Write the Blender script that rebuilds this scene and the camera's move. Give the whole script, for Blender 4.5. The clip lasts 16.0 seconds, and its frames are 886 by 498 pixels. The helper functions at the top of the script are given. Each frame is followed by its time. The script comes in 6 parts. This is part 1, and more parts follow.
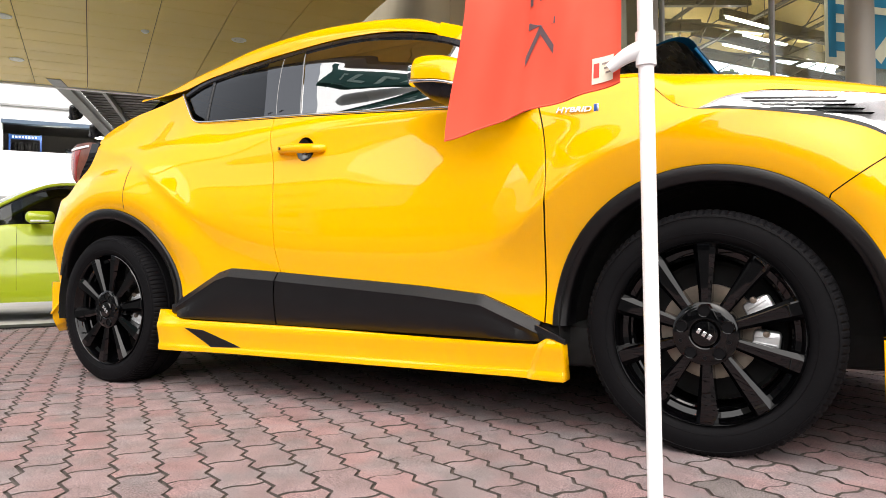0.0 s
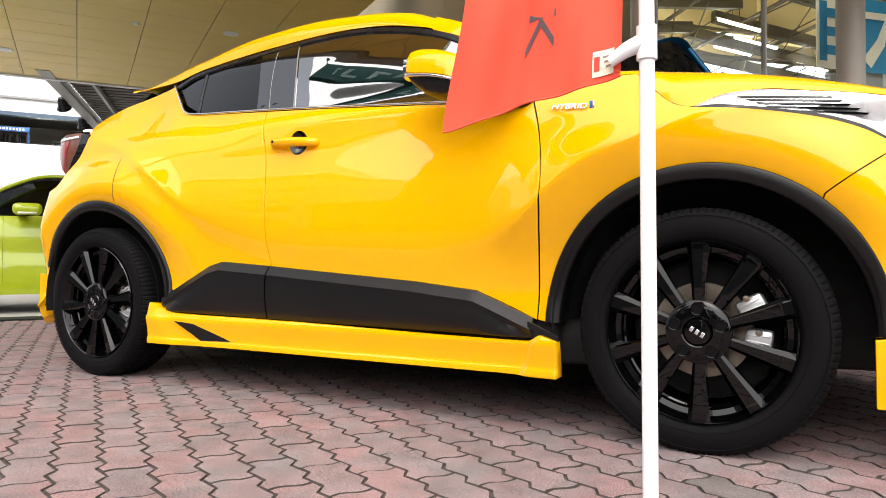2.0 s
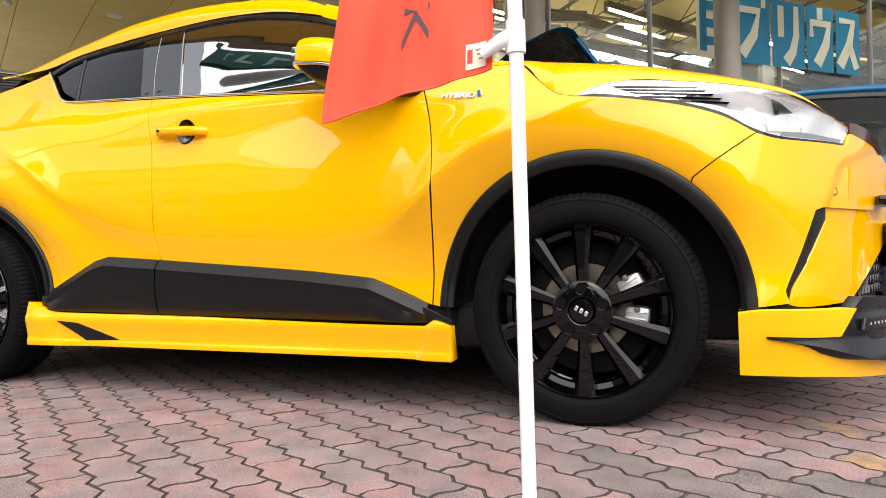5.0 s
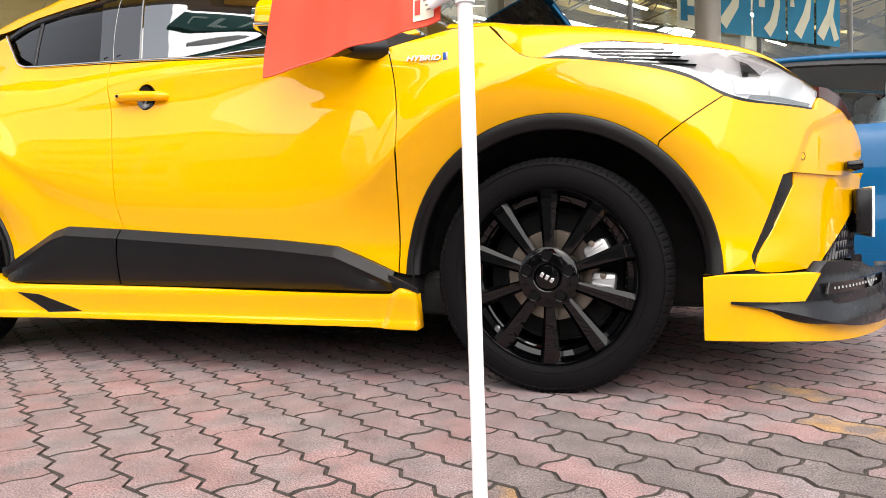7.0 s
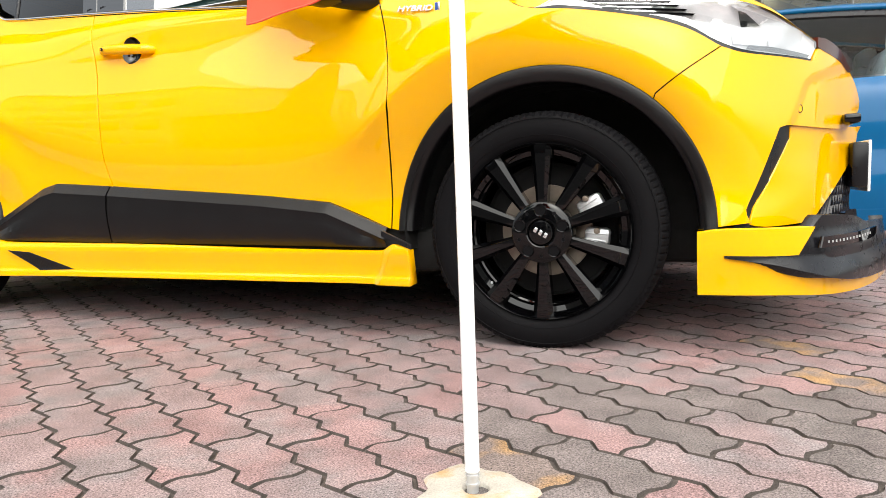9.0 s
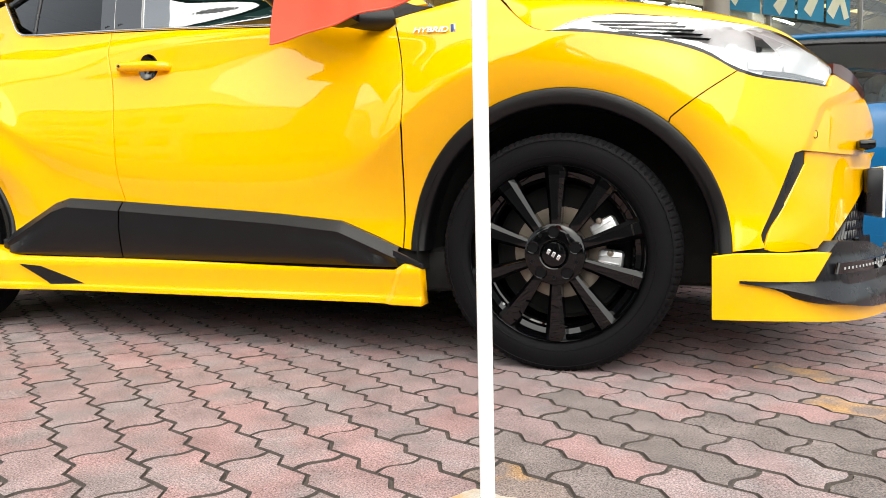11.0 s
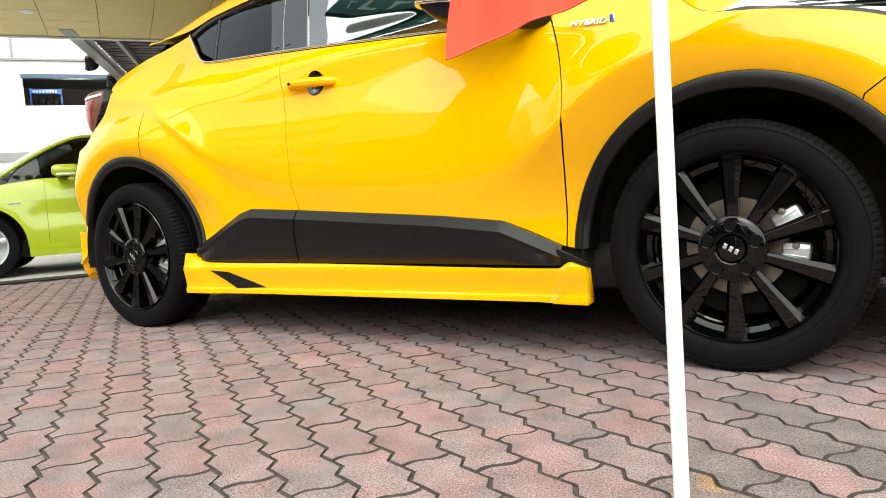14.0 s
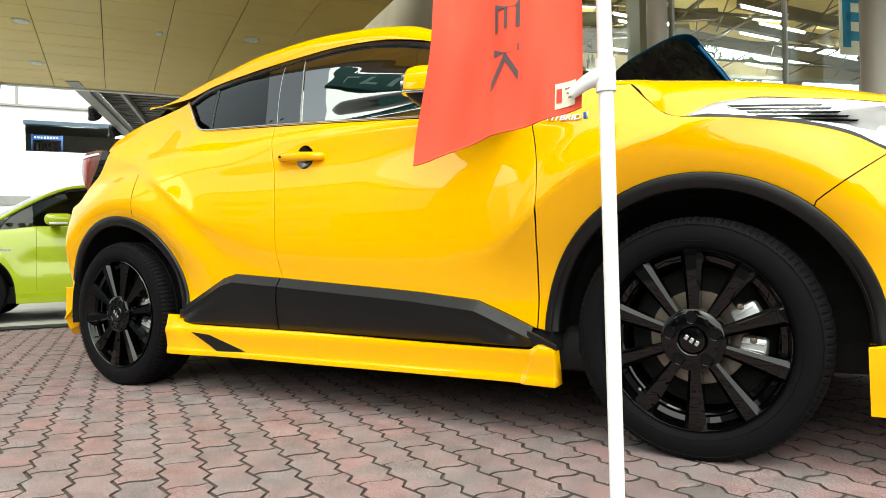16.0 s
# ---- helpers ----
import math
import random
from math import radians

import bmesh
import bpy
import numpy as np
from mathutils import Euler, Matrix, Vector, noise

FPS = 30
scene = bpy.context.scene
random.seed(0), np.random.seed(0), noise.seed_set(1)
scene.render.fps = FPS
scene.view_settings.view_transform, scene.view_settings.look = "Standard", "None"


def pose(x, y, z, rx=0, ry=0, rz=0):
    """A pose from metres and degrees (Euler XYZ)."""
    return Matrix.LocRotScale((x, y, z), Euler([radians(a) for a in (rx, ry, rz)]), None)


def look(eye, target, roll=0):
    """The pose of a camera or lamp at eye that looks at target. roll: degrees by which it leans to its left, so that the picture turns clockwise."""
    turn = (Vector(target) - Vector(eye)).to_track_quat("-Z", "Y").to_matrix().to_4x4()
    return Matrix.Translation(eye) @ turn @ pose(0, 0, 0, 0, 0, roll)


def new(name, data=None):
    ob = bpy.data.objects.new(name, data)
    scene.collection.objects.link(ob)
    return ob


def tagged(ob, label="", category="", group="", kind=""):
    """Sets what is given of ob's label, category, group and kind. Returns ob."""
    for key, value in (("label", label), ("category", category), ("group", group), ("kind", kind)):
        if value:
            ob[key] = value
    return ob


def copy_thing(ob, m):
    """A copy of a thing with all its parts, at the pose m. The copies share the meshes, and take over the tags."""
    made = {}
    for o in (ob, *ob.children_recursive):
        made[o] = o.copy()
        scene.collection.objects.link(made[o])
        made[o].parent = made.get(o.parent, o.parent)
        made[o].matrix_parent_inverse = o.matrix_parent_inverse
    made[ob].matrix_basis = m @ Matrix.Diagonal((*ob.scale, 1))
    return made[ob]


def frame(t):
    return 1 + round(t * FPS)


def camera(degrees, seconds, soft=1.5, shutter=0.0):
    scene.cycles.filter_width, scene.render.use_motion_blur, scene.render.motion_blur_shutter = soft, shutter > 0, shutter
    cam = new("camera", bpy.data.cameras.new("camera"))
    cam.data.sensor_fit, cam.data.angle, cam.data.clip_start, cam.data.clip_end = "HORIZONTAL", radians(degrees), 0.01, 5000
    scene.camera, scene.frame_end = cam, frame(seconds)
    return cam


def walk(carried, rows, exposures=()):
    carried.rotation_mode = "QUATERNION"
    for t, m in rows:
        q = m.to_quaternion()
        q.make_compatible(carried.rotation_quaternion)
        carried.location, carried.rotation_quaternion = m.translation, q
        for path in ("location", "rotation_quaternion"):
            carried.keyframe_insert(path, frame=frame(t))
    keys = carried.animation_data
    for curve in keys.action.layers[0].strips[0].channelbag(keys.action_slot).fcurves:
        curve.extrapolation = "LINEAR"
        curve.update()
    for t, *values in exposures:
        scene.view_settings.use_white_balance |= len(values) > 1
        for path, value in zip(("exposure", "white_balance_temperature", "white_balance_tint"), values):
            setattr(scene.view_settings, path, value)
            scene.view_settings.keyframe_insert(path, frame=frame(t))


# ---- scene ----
cam = camera(65.0, 16.0, soft=0.5)
PATH = [
    (0, (0.34, -2.019, 0.544), (-0.663, -0.289, 0.58), -0.6),
    (0.5, (0.331, -2.018, 0.54), (-0.67, -0.287, 0.576), -0.7),
    (1, (0.331, -2.019, 0.548), (-0.659, -0.282, 0.578), -0.5),
    (1.5, (0.333, -2.019, 0.542), (-0.654, -0.28, 0.575), -0.3),
    (2, (0.325, -2.017, 0.535), (-0.652, -0.273, 0.566), 0.1),
    (2.5, (0.333, -2.017, 0.539), (-0.638, -0.269, 0.556), -0.9),
    (3, (0.348, -2.008, 0.538), (-0.61, -0.253, 0.547), -0.7),
    (3.5, (0.334, -2.027, 0.542), (-0.572, -0.244, 0.538), -0.1),
    (4, (0.346, -2.072, 0.534), (-0.51, -0.264, 0.533), -0.4),
    (4.5, (0.361, -2.049, 0.537), (-0.411, -0.204, 0.536), -1.4),
    (7, (0.417, -1.969, 0.511), (-0.283, -0.097, 0.427), -1.6),
    (7.5, (0.42, -1.957, 0.481), (-0.281, -0.091, 0.32), -1.0),
    (8, (0.416, -1.943, 0.485), (-0.29, -0.082, 0.292), -1.2),
    (8.5, (0.413, -1.946, 0.499), (-0.26, -0.073, 0.293), -2.0),
    (9, (0.419, -1.953, 0.5), (-0.269, -0.086, 0.298), -1.8),
    (9.5, (0.407, -1.963, 0.505), (-0.323, -0.109, 0.335), -1.8),
    (10, (0.4, -1.954, 0.508), (-0.318, -0.093, 0.364), -1.5),
    (12.5, (0.392, -1.957, 0.499), (-0.319, -0.094, 0.344), -0.3),
    (13, (0.361, -1.975, 0.513), (-0.511, -0.182, 0.354), -2.1),
    (13.5, (0.344, -1.98, 0.527), (-0.709, -0.286, 0.376), -4.1),
    (14, (0.348, -1.975, 0.533), (-0.726, -0.296, 0.377), -3.8),
    (14.5, (0.369, -1.997, 0.538), (-0.694, -0.309, 0.391), 0.6),
    (15, (0.377, -2.003, 0.559), (-0.668, -0.303, 0.429), 1.8),
    (15.5, (0.396, -1.989, 0.581), (-0.65, -0.288, 0.467), -0.1),
    (16, (0.431, -2.008, 0.591), (-0.62, -0.307, 0.606), -1.2),
]
walk(cam, [(t, look(eye, target, roll)) for t, eye, target, roll in PATH], exposures=[(0, 0.86, 6650, 10), (4, 0.86, 6650, 10), (7, 0.94, 6650, 10), (9, 1.05, 6650, 6), (13, 1.05, 6650, 4), (14, 0.97, 6650, 0), (16, 0.84, 6650, -4)])

# ---- light ----
world = bpy.data.worlds.new("sky")
scene.world = world
world.use_nodes = True
wn = world.node_tree.nodes
sky = wn.new("ShaderNodeTexSky")
sky.sky_type = "NISHITA"
sky.sun_disc = False
sky.sun_elevation, sky.sun_rotation = radians(54), radians(158)
sky.air_density, sky.dust_density, sky.ozone_density = 1.0, 3.0, 1.0
wn["Background"].inputs["Strength"].default_value = 0.15
veil = wn.new("ShaderNodeHueSaturation")  # high overcast: the blue is mostly washed out
veil.inputs["Saturation"].default_value = 0.30
world.node_tree.links.new(sky.outputs[0], veil.inputs["Color"])
world.node_tree.links.new(veil.outputs[0], wn["Background"].inputs["Color"])
sun = new("sun", bpy.data.lights.new("sun", "SUN"))
sun.data.energy, sun.data.angle, sun.data.color = 2.2, radians(112), (1.0, 0.96, 0.91)
sun.matrix_world = look((7.4, -18, 27), (0, 0, 0))


# ---- materials ----
def material(name, color, rough=0.5, metal=0.0, coat=0.0, spec=0.5, vary=0.0, size=8.0, fine=0.0, fine_size=220.0, bump=0.0, ior=1.5, per_object=0.0, stain=None, stain_size=1.2, stain_from=0.56, world_space=False):
    m = bpy.data.materials.new(name)
    m.use_nodes = True
    nt = m.node_tree
    b = nt.nodes["Principled BSDF"]
    b.inputs["Base Color"].default_value = (*color, 1)
    b.inputs["Roughness"].default_value = rough
    b.inputs["Metallic"].default_value = metal
    b.inputs["Coat Weight"].default_value = coat
    b.inputs["Coat Roughness"].default_value = 0.015
    b.inputs["Specular IOR Level"].default_value = spec
    b.inputs["IOR"].default_value = ior
    place = nt.nodes.new("ShaderNodeNewGeometry").outputs["Position"] if world_space else nt.nodes.new("ShaderNodeTexCoord").outputs["Object"]

    def noise_at(scale, detail=4.0, harsh=0.5):
        n = nt.nodes.new("ShaderNodeTexNoise")
        n.inputs["Scale"].default_value, n.inputs["Detail"].default_value, n.inputs["Roughness"].default_value = scale, detail, harsh
        nt.links.new(place, n.inputs["Vector"])
        return n.outputs["Fac"]

    def scaled(socket_in, fac, amount):
        """Lightens and darkens a colour by a factor around one."""
        k = nt.nodes.new("ShaderNodeMapRange")
        k.inputs["From Min"].default_value, k.inputs["From Max"].default_value = 0.3, 0.7
        k.inputs["To Min"].default_value, k.inputs["To Max"].default_value = 1 - amount, 1 + amount
        nt.links.new(fac, k.inputs["Value"])
        v = nt.nodes.new("ShaderNodeVectorMath")
        v.operation = "SCALE"
        nt.links.new(socket_in, v.inputs[0])
        nt.links.new(k.outputs[0], v.inputs["Scale"])
        return v.outputs[0]

    rgb = nt.nodes.new("ShaderNodeRGB")
    rgb.outputs[0].default_value = (*color, 1)
    socket = rgb.outputs[0]
    if stain:
        mix = nt.nodes.new("ShaderNodeMix")
        mix.data_type = "RGBA"
        ramp = nt.nodes.new("ShaderNodeMapRange")
        ramp.inputs["From Min"].default_value, ramp.inputs["From Max"].default_value = stain_from, stain_from + 0.16
        nt.links.new(noise_at(stain_size, 6.0), ramp.inputs["Value"])
        nt.links.new(ramp.outputs[0], mix.inputs[0])
        nt.links.new(socket, mix.inputs[6])
        mix.inputs[7].default_value = (*stain, 1)
        socket = mix.outputs[2]
    if vary:
        socket = scaled(socket, noise_at(size), vary)
    if fine:
        socket = scaled(socket, noise_at(fine_size, 8.0, 0.72), fine)
    if per_object:
        info = nt.nodes.new("ShaderNodeObjectInfo")
        k = nt.nodes.new("ShaderNodeMapRange")
        k.inputs["To Min"].default_value, k.inputs["To Max"].default_value = 0.3, 0.7
        nt.links.new(info.outputs["Random"], k.inputs["Value"])
        socket = scaled(socket, k.outputs[0], per_object)
    nt.links.new(socket, b.inputs["Base Color"])
    if vary and rough > 0.2:
        k = nt.nodes.new("ShaderNodeMapRange")
        k.inputs["To Min"].default_value, k.inputs["To Max"].default_value = max(0.02, rough - 0.12), min(1, rough + 0.12)
        nt.links.new(noise_at(size * 3), k.inputs["Value"])
        nt.links.new(k.outputs[0], b.inputs["Roughness"])
    if bump:
        bp = nt.nodes.new("ShaderNodeBump")
        bp.inputs["Strength"].default_value, bp.inputs["Distance"].default_value = bump, 0.002
        nt.links.new(noise_at(fine_size, 3.0), bp.inputs["Height"])
        nt.links.new(bp.outputs[0], b.inputs["Normal"])
    return m


def glowing(name, color, power):
    m = material(name, color)
    b = m.node_tree.nodes["Principled BSDF"]
    b.inputs["Emission Color"].default_value = (*color, 1)
    b.inputs["Emission Strength"].default_value = power
    return m


def glassy(name, tint, gloss=1.0, facing_gloss=0.04):
    """A pane: tinted see-through with a mirror coat that grows towards grazing angles."""
    m = bpy.data.materials.new(name)
    m.use_nodes = True
    nt = m.node_tree
    out = nt.nodes["Material Output"]
    clear, shine, mix, layer, power, lift = (nt.nodes.new(k) for k in ("ShaderNodeBsdfTransparent", "ShaderNodeBsdfGlossy", "ShaderNodeMixShader", "ShaderNodeLayerWeight", "ShaderNodeMath", "ShaderNodeMath"))
    clear.inputs["Color"].default_value = (*tint, 1)
    shine.inputs["Roughness"].default_value = 0.0
    shine.inputs["Color"].default_value = (gloss, gloss, gloss, 1)
    layer.inputs["Blend"].default_value = 0.5
    power.operation, lift.operation = "POWER", "MULTIPLY_ADD"
    power.inputs[1].default_value = 4.0
    lift.inputs[1].default_value, lift.inputs[2].default_value = 1 - facing_gloss, facing_gloss
    nt.links.new(layer.outputs["Facing"], power.inputs[0])
    nt.links.new(power.outputs[0], lift.inputs[0])
    nt.links.new(lift.outputs[0], mix.inputs[0])
    nt.links.new(clear.outputs[0], mix.inputs[1])
    nt.links.new(shine.outputs[0], mix.inputs[2])
    nt.links.new(mix.outputs[0], out.inputs["Surface"])
    return m


YELLOW = material("yellow_car_paint", (0.94, 0.464, 0.0004), 0.45, coat=1.0, spec=0.0, vary=0.02, size=3, fine=0.015, fine_size=900)
YELLOW.node_tree.nodes["Principled BSDF"].inputs["Coat IOR"].default_value = 1.53
LIME = material("lime_car_paint", (0.42, 0.52, 0.010), 0.34, coat=1.0, vary=0.02, size=3)
BLUE = material("blue_car_paint", (0.001, 0.090, 0.235), 0.36, metal=0.0, coat=0.35, spec=0.1, vary=0.03, size=3)
PLASTIC = material("black_grained_plastic", (0.0050, 0.0047, 0.0054), 0.33, spec=0.36, vary=0.10, size=6, fine=0.2, fine_size=700, bump=0.25)
SATIN = material("satin_black_trim", (0.008, 0.008, 0.010), 0.28, spec=0.34, vary=0.08, size=5)
GLOSS = material("gloss_black_paint", (0.003, 0.003, 0.0035), 0.03, spec=0.48)
WHEELBLACK = material("wheel_black_lacquer", (0.0012, 0.0012, 0.0015), 0.015, spec=0.40)
RUBBER = material("tyre_rubber", (0.0048, 0.0046, 0.0054), 0.62, spec=0.08, vary=0.12, size=9, fine=0.15, fine_size=400, bump=0.2)
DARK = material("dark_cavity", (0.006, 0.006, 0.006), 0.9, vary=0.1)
CHROME = material("chrome", (0.85, 0.85, 0.86), 0.08, metal=1.0)
STEEL = material("brake_steel", (0.25, 0.21, 0.17), 0.42, metal=0.8, vary=0.15, size=30)
CALIPER = material("cast_caliper", (0.62, 0.63, 0.64), 0.35, metal=0.6, vary=0.12, size=40)
SILVER = material("silver_letter", (0.75, 0.76, 0.78), 0.25, metal=0.8)
GLASS = glassy("car_window_glass", (0.30, 0.33, 0.33), 1.0, 0.36)
PRIVACY = glassy("privacy_glass", (0.04, 0.045, 0.05), 1.0, 0.028)
PILLAR = glassy("polished_black_pillar_film", (0.004, 0.004, 0.005), 1.0, 0.16)
LAMPGLASS = glassy("lamp_cover", (0.97, 0.97, 0.98), 1.0, 0.30)
CLEARGLASS = glassy("clear_window_glass", (0.60, 0.66, 0.67), 1.0, 0.006)
LAMPSILVER = material("lamp_reflector", (0.96, 0.96, 0.97), 0.22, metal=0.10, vary=0.06, size=25)
LAMPCHROME = material("bright_lamp_housing", (0.92, 0.93, 0.95), 0.16, metal=0.45, vary=0.04, size=30)
LAMPWHITE = material("lamp_housing_light", (0.86, 0.87, 0.88), 0.25, vary=0.05, size=20)
TAILRED = material("tail_lamp_red", (0.30, 0.020, 0.015), 0.12, coat=1.0, vary=0.15, size=30)
TAILSMOKE = material("tail_lamp_smoke", (0.16, 0.06, 0.04), 0.12, coat=0.15, spec=0.35, vary=0.3, size=18)
NOSESMOKE = material("smoked_nose_trim", (0.060, 0.014, 0.008), 0.10, spec=0.30, vary=0.3, size=18)
SEAT = material("dark_seat_cloth", (0.03, 0.03, 0.034), 0.85, vary=0.15, size=20, fine=0.2, fine_size=300)
SEATCOVER = material("pale_plastic_seat_cover", (0.62, 0.72, 0.80), 0.3, vary=0.2, size=9, bump=0.3, fine_size=25)
POLEWHITE = material("white_plastic_pole", (0.88, 0.89, 0.90), 0.35, vary=0.03, size=12)
FLAGRED = material("red_polyester_flag", (0.80, 0.085, 0.042), 0.75, vary=0.07, size=5, fine=0.08, fine_size=900, bump=0.1)
FLAGINK = material("dark_flag_lettering", (0.11, 0.07, 0.08), 0.8, vary=0.1, size=20)
PAPER = material("cream_label", (0.80, 0.72, 0.58), 0.7, vary=0.06, size=60)
PAPERINK = material("label_ink", (0.25, 0.20, 0.18), 0.7, vary=0.1, size=60)
LABELRED = material("label_red", (0.65, 0.06, 0.04), 0.7, vary=0.1, size=60)
CONCRETE = material("pale_concrete", (0.46, 0.43, 0.38), 0.85, vary=0.18, size=12, fine=0.22, fine_size=260, bump=0.5, stain=(0.42, 0.27, 0.12), stain_size=14, stain_from=0.52)
ASPHALT = material("asphalt", (0.055, 0.055, 0.055), 0.95, spec=0.04, vary=0.2, size=1.5, fine=0.3, fine_size=180, bump=0.5)
JOINT = material("dark_sand_joint", (0.070, 0.057, 0.050), 0.95, vary=0.3, size=18, fine=0.35, fine_size=300, bump=0.6)
KERBSTONE = material("light_forecourt_tile", (0.42, 0.41, 0.39), 0.8, vary=0.12, size=2, fine=0.12, fine_size=200)


def paver_material(name, color, stain, stain_size=2.2, stain_from=0.56):
    return material(name, color, 0.90, spec=0.15, vary=0.20, size=9, fine=0.95, fine_size=260, bump=0.10, per_object=0.07, stain=stain, stain_size=stain_size, stain_from=stain_from, world_space=True)


PAVERS = [paver_material("pink_paver", (0.275, 0.180, 0.178), (0.230, 0.187, 0.187), 5.5, 0.44), paver_material("rose_grey_paver", (0.245, 0.182, 0.182), (0.212, 0.182, 0.184), 5.5, 0.46),
          paver_material("grey_paver", (0.176, 0.149, 0.145), (0.144, 0.126, 0.122), 4.0, 0.46), paver_material("rust_stained_paver", (0.200, 0.160, 0.148), (0.40, 0.245, 0.12), 8.0, 0.47)]
PANELBEIGE = material("beige_canopy_panel", (0.78, 0.58, 0.16), 0.42, vary=0.05, size=0.8, fine=0.02)
SEAMDARK = material("dark_panel_seam", (0.12, 0.09, 0.05), 0.7, vary=0.1)
WALLWHITE = material("white_wall_paint", (0.88, 0.88, 0.88), 0.6, vary=0.04, size=0.7, fine=0.03, fine_size=60)
FRAMEBLUE = material("blue_grey_frame", (0.10, 0.15, 0.22), 0.5, vary=0.08, size=3)
DECK = material("dark_ribbed_deck", (0.13, 0.12, 0.11), 0.6, vary=0.15, size=3)
GREYSTEEL = material("painted_grey_steel", (0.34, 0.34, 0.33), 0.5, vary=0.08, size=3)
TRUSS = material("dark_roof_steel", (0.10, 0.085, 0.06), 0.55, vary=0.12, size=3)
# the room's dimness is put into this dark wall colour
DIMWALL = material("dim_workshop_wall", (0.045, 0.042, 0.040), 0.8, vary=0.15, size=1)
COLUMN = material("taupe_column_paint", (0.36, 0.32, 0.27), 0.45, vary=0.06, size=2)
SHOWCEIL = material("cream_showroom_ceiling", (0.80, 0.62, 0.26), 0.7, vary=0.06, size=1)
SHOWWALL = material("showroom_wall", (0.36, 0.30, 0.19), 0.7, vary=0.08, size=1)
FLOORTILE = material("showroom_floor_tile", (0.45, 0.43, 0.40), 0.2, vary=0.06, size=1)
PANE = glassy("shop_window_glass", (0.90, 0.93, 0.91), 0.9, 0.04)
BANNERBLUE = material("blue_banner", (0.010, 0.21, 0.36), 0.6, vary=0.06, size=3)
BANNERCREAM = material("cream_banner_shape", (0.72, 0.70, 0.52), 0.6, vary=0.05, size=5)
SIGNRED = material("red_sign", (0.68, 0.06, 0.03), 0.5, vary=0.06, size=3)
SIGNGREEN = material("dark_green_sign", (0.012, 0.085, 0.070), 0.4, vary=0.06, size=1)
SIGNMINT = material("pale_green_sign_letter", (0.32, 0.42, 0.38), 0.4, vary=0.06, size=1)
SIGNBLUE = material("blue_rack_sign", (0.02, 0.10, 0.42), 0.5, vary=0.06, size=3)
LEAF = material("leaf_green", (0.07, 0.11, 0.03), 0.6, vary=0.3, size=2, per_object=0.2)
BARK = material("bark", (0.12, 0.09, 0.06), 0.9, vary=0.3, size=10, bump=0.6)
BUILDGREY = material("street_building_render", (0.13, 0.125, 0.115), 0.9, spec=0.1, vary=0.08, size=0.3)
BUILDPALE = material("pale_building_render", (0.42, 0.41, 0.38), 0.8, vary=0.08, size=0.3)
WINDOWDARK = material("dark_window", (0.03, 0.035, 0.04), 0.1, coat=0.5)
LAMPGLOW = glowing("fluorescent_tube", (1.0, 0.95, 0.82), 65.0)
DOWNLIGHT = material("downlight_glass", (0.75, 0.74, 0.70), 0.3, vary=0.05)
# emission stands in for the bright sky behind the back windows
SKYPANEL = glowing("daylight_glow_panel", (0.80, 0.90, 1.0), 2.2)


# ---- mesh helpers ----
from mathutils.geometry import delaunay_2d_cdt


def part(name, bm, mat, parent=None, label=""):
    """Links a bmesh as one mesh object, under a thing or under a part."""
    me = bpy.data.meshes.new(name)
    bm.to_mesh(me)
    bm.free()
    return meshed(name, me, mat, parent, label)


def meshed(name, me, mat, parent=None, label=""):
    for one in mat if isinstance(mat, (list, tuple)) else [mat]:
        me.materials.append(one)
    ob = new(name, me)
    if parent:
        ob.parent = parent
    return tagged(ob, label)


def thing(name, label, category, at=(0, 0, 0), group="", kind=""):
    ob = new(name)
    ob.location = at
    return tagged(ob, label, category, group, kind)


def smoothed(bm, angle=35):
    for f in bm.faces:
        f.smooth = True
    for e in bm.edges:
        if len(e.link_faces) == 2 and e.calc_face_angle(0) > radians(angle):
            e.smooth = False
    return bm


def box(size, at=(0, 0, 0), bevel=0.0, m=None, bm=None, segs=2):
    own = bmesh.new()
    bmesh.ops.create_cube(own, size=1, matrix=Matrix.Diagonal((*size, 1)))
    if bevel:
        bmesh.ops.bevel(own, geom=own.edges[:], offset=bevel, segments=segs, affect="EDGES", profile=0.5)
        smoothed(own)
    own.transform((m or Matrix()) if m is not None else Matrix.Translation(at))
    return merged(bm, own)


def merged(bm, own):
    if bm is None:
        return own
    me = bpy.data.meshes.new("tmp")
    own.to_mesh(me)
    own.free()
    bm.from_mesh(me)
    bpy.data.meshes.remove(me)
    return bm


def tube(points, radius, bm=None, sides=10, close=False):
    """A round bar along points. radius: one number, or one for each point."""
    own = bmesh.new()
    pts = [Vector(p) for p in points]
    rings = []
    for i, p in enumerate(pts):
        a, b = pts[max(0, i - 1)], pts[min(len(pts) - 1, i + 1)]
        q = (b - a).to_track_quat("Z", "Y").to_matrix()
        r = radius[i] if isinstance(radius, (list, tuple)) else radius
        rings.append([own.verts.new(p + q @ Vector((r * math.cos(k * math.tau / sides), r * math.sin(k * math.tau / sides), 0))) for k in range(sides)])
    for a, b in zip(rings, rings[1:]):
        for k in range(sides):
            own.faces.new((a[k], a[(k + 1) % sides], b[(k + 1) % sides], b[k]))
    own.faces.new(rings[0][::-1])
    own.faces.new(rings[-1])
    bmesh.ops.recalc_face_normals(own, faces=own.faces[:])
    smoothed(own, 50)
    return merged(bm, own)


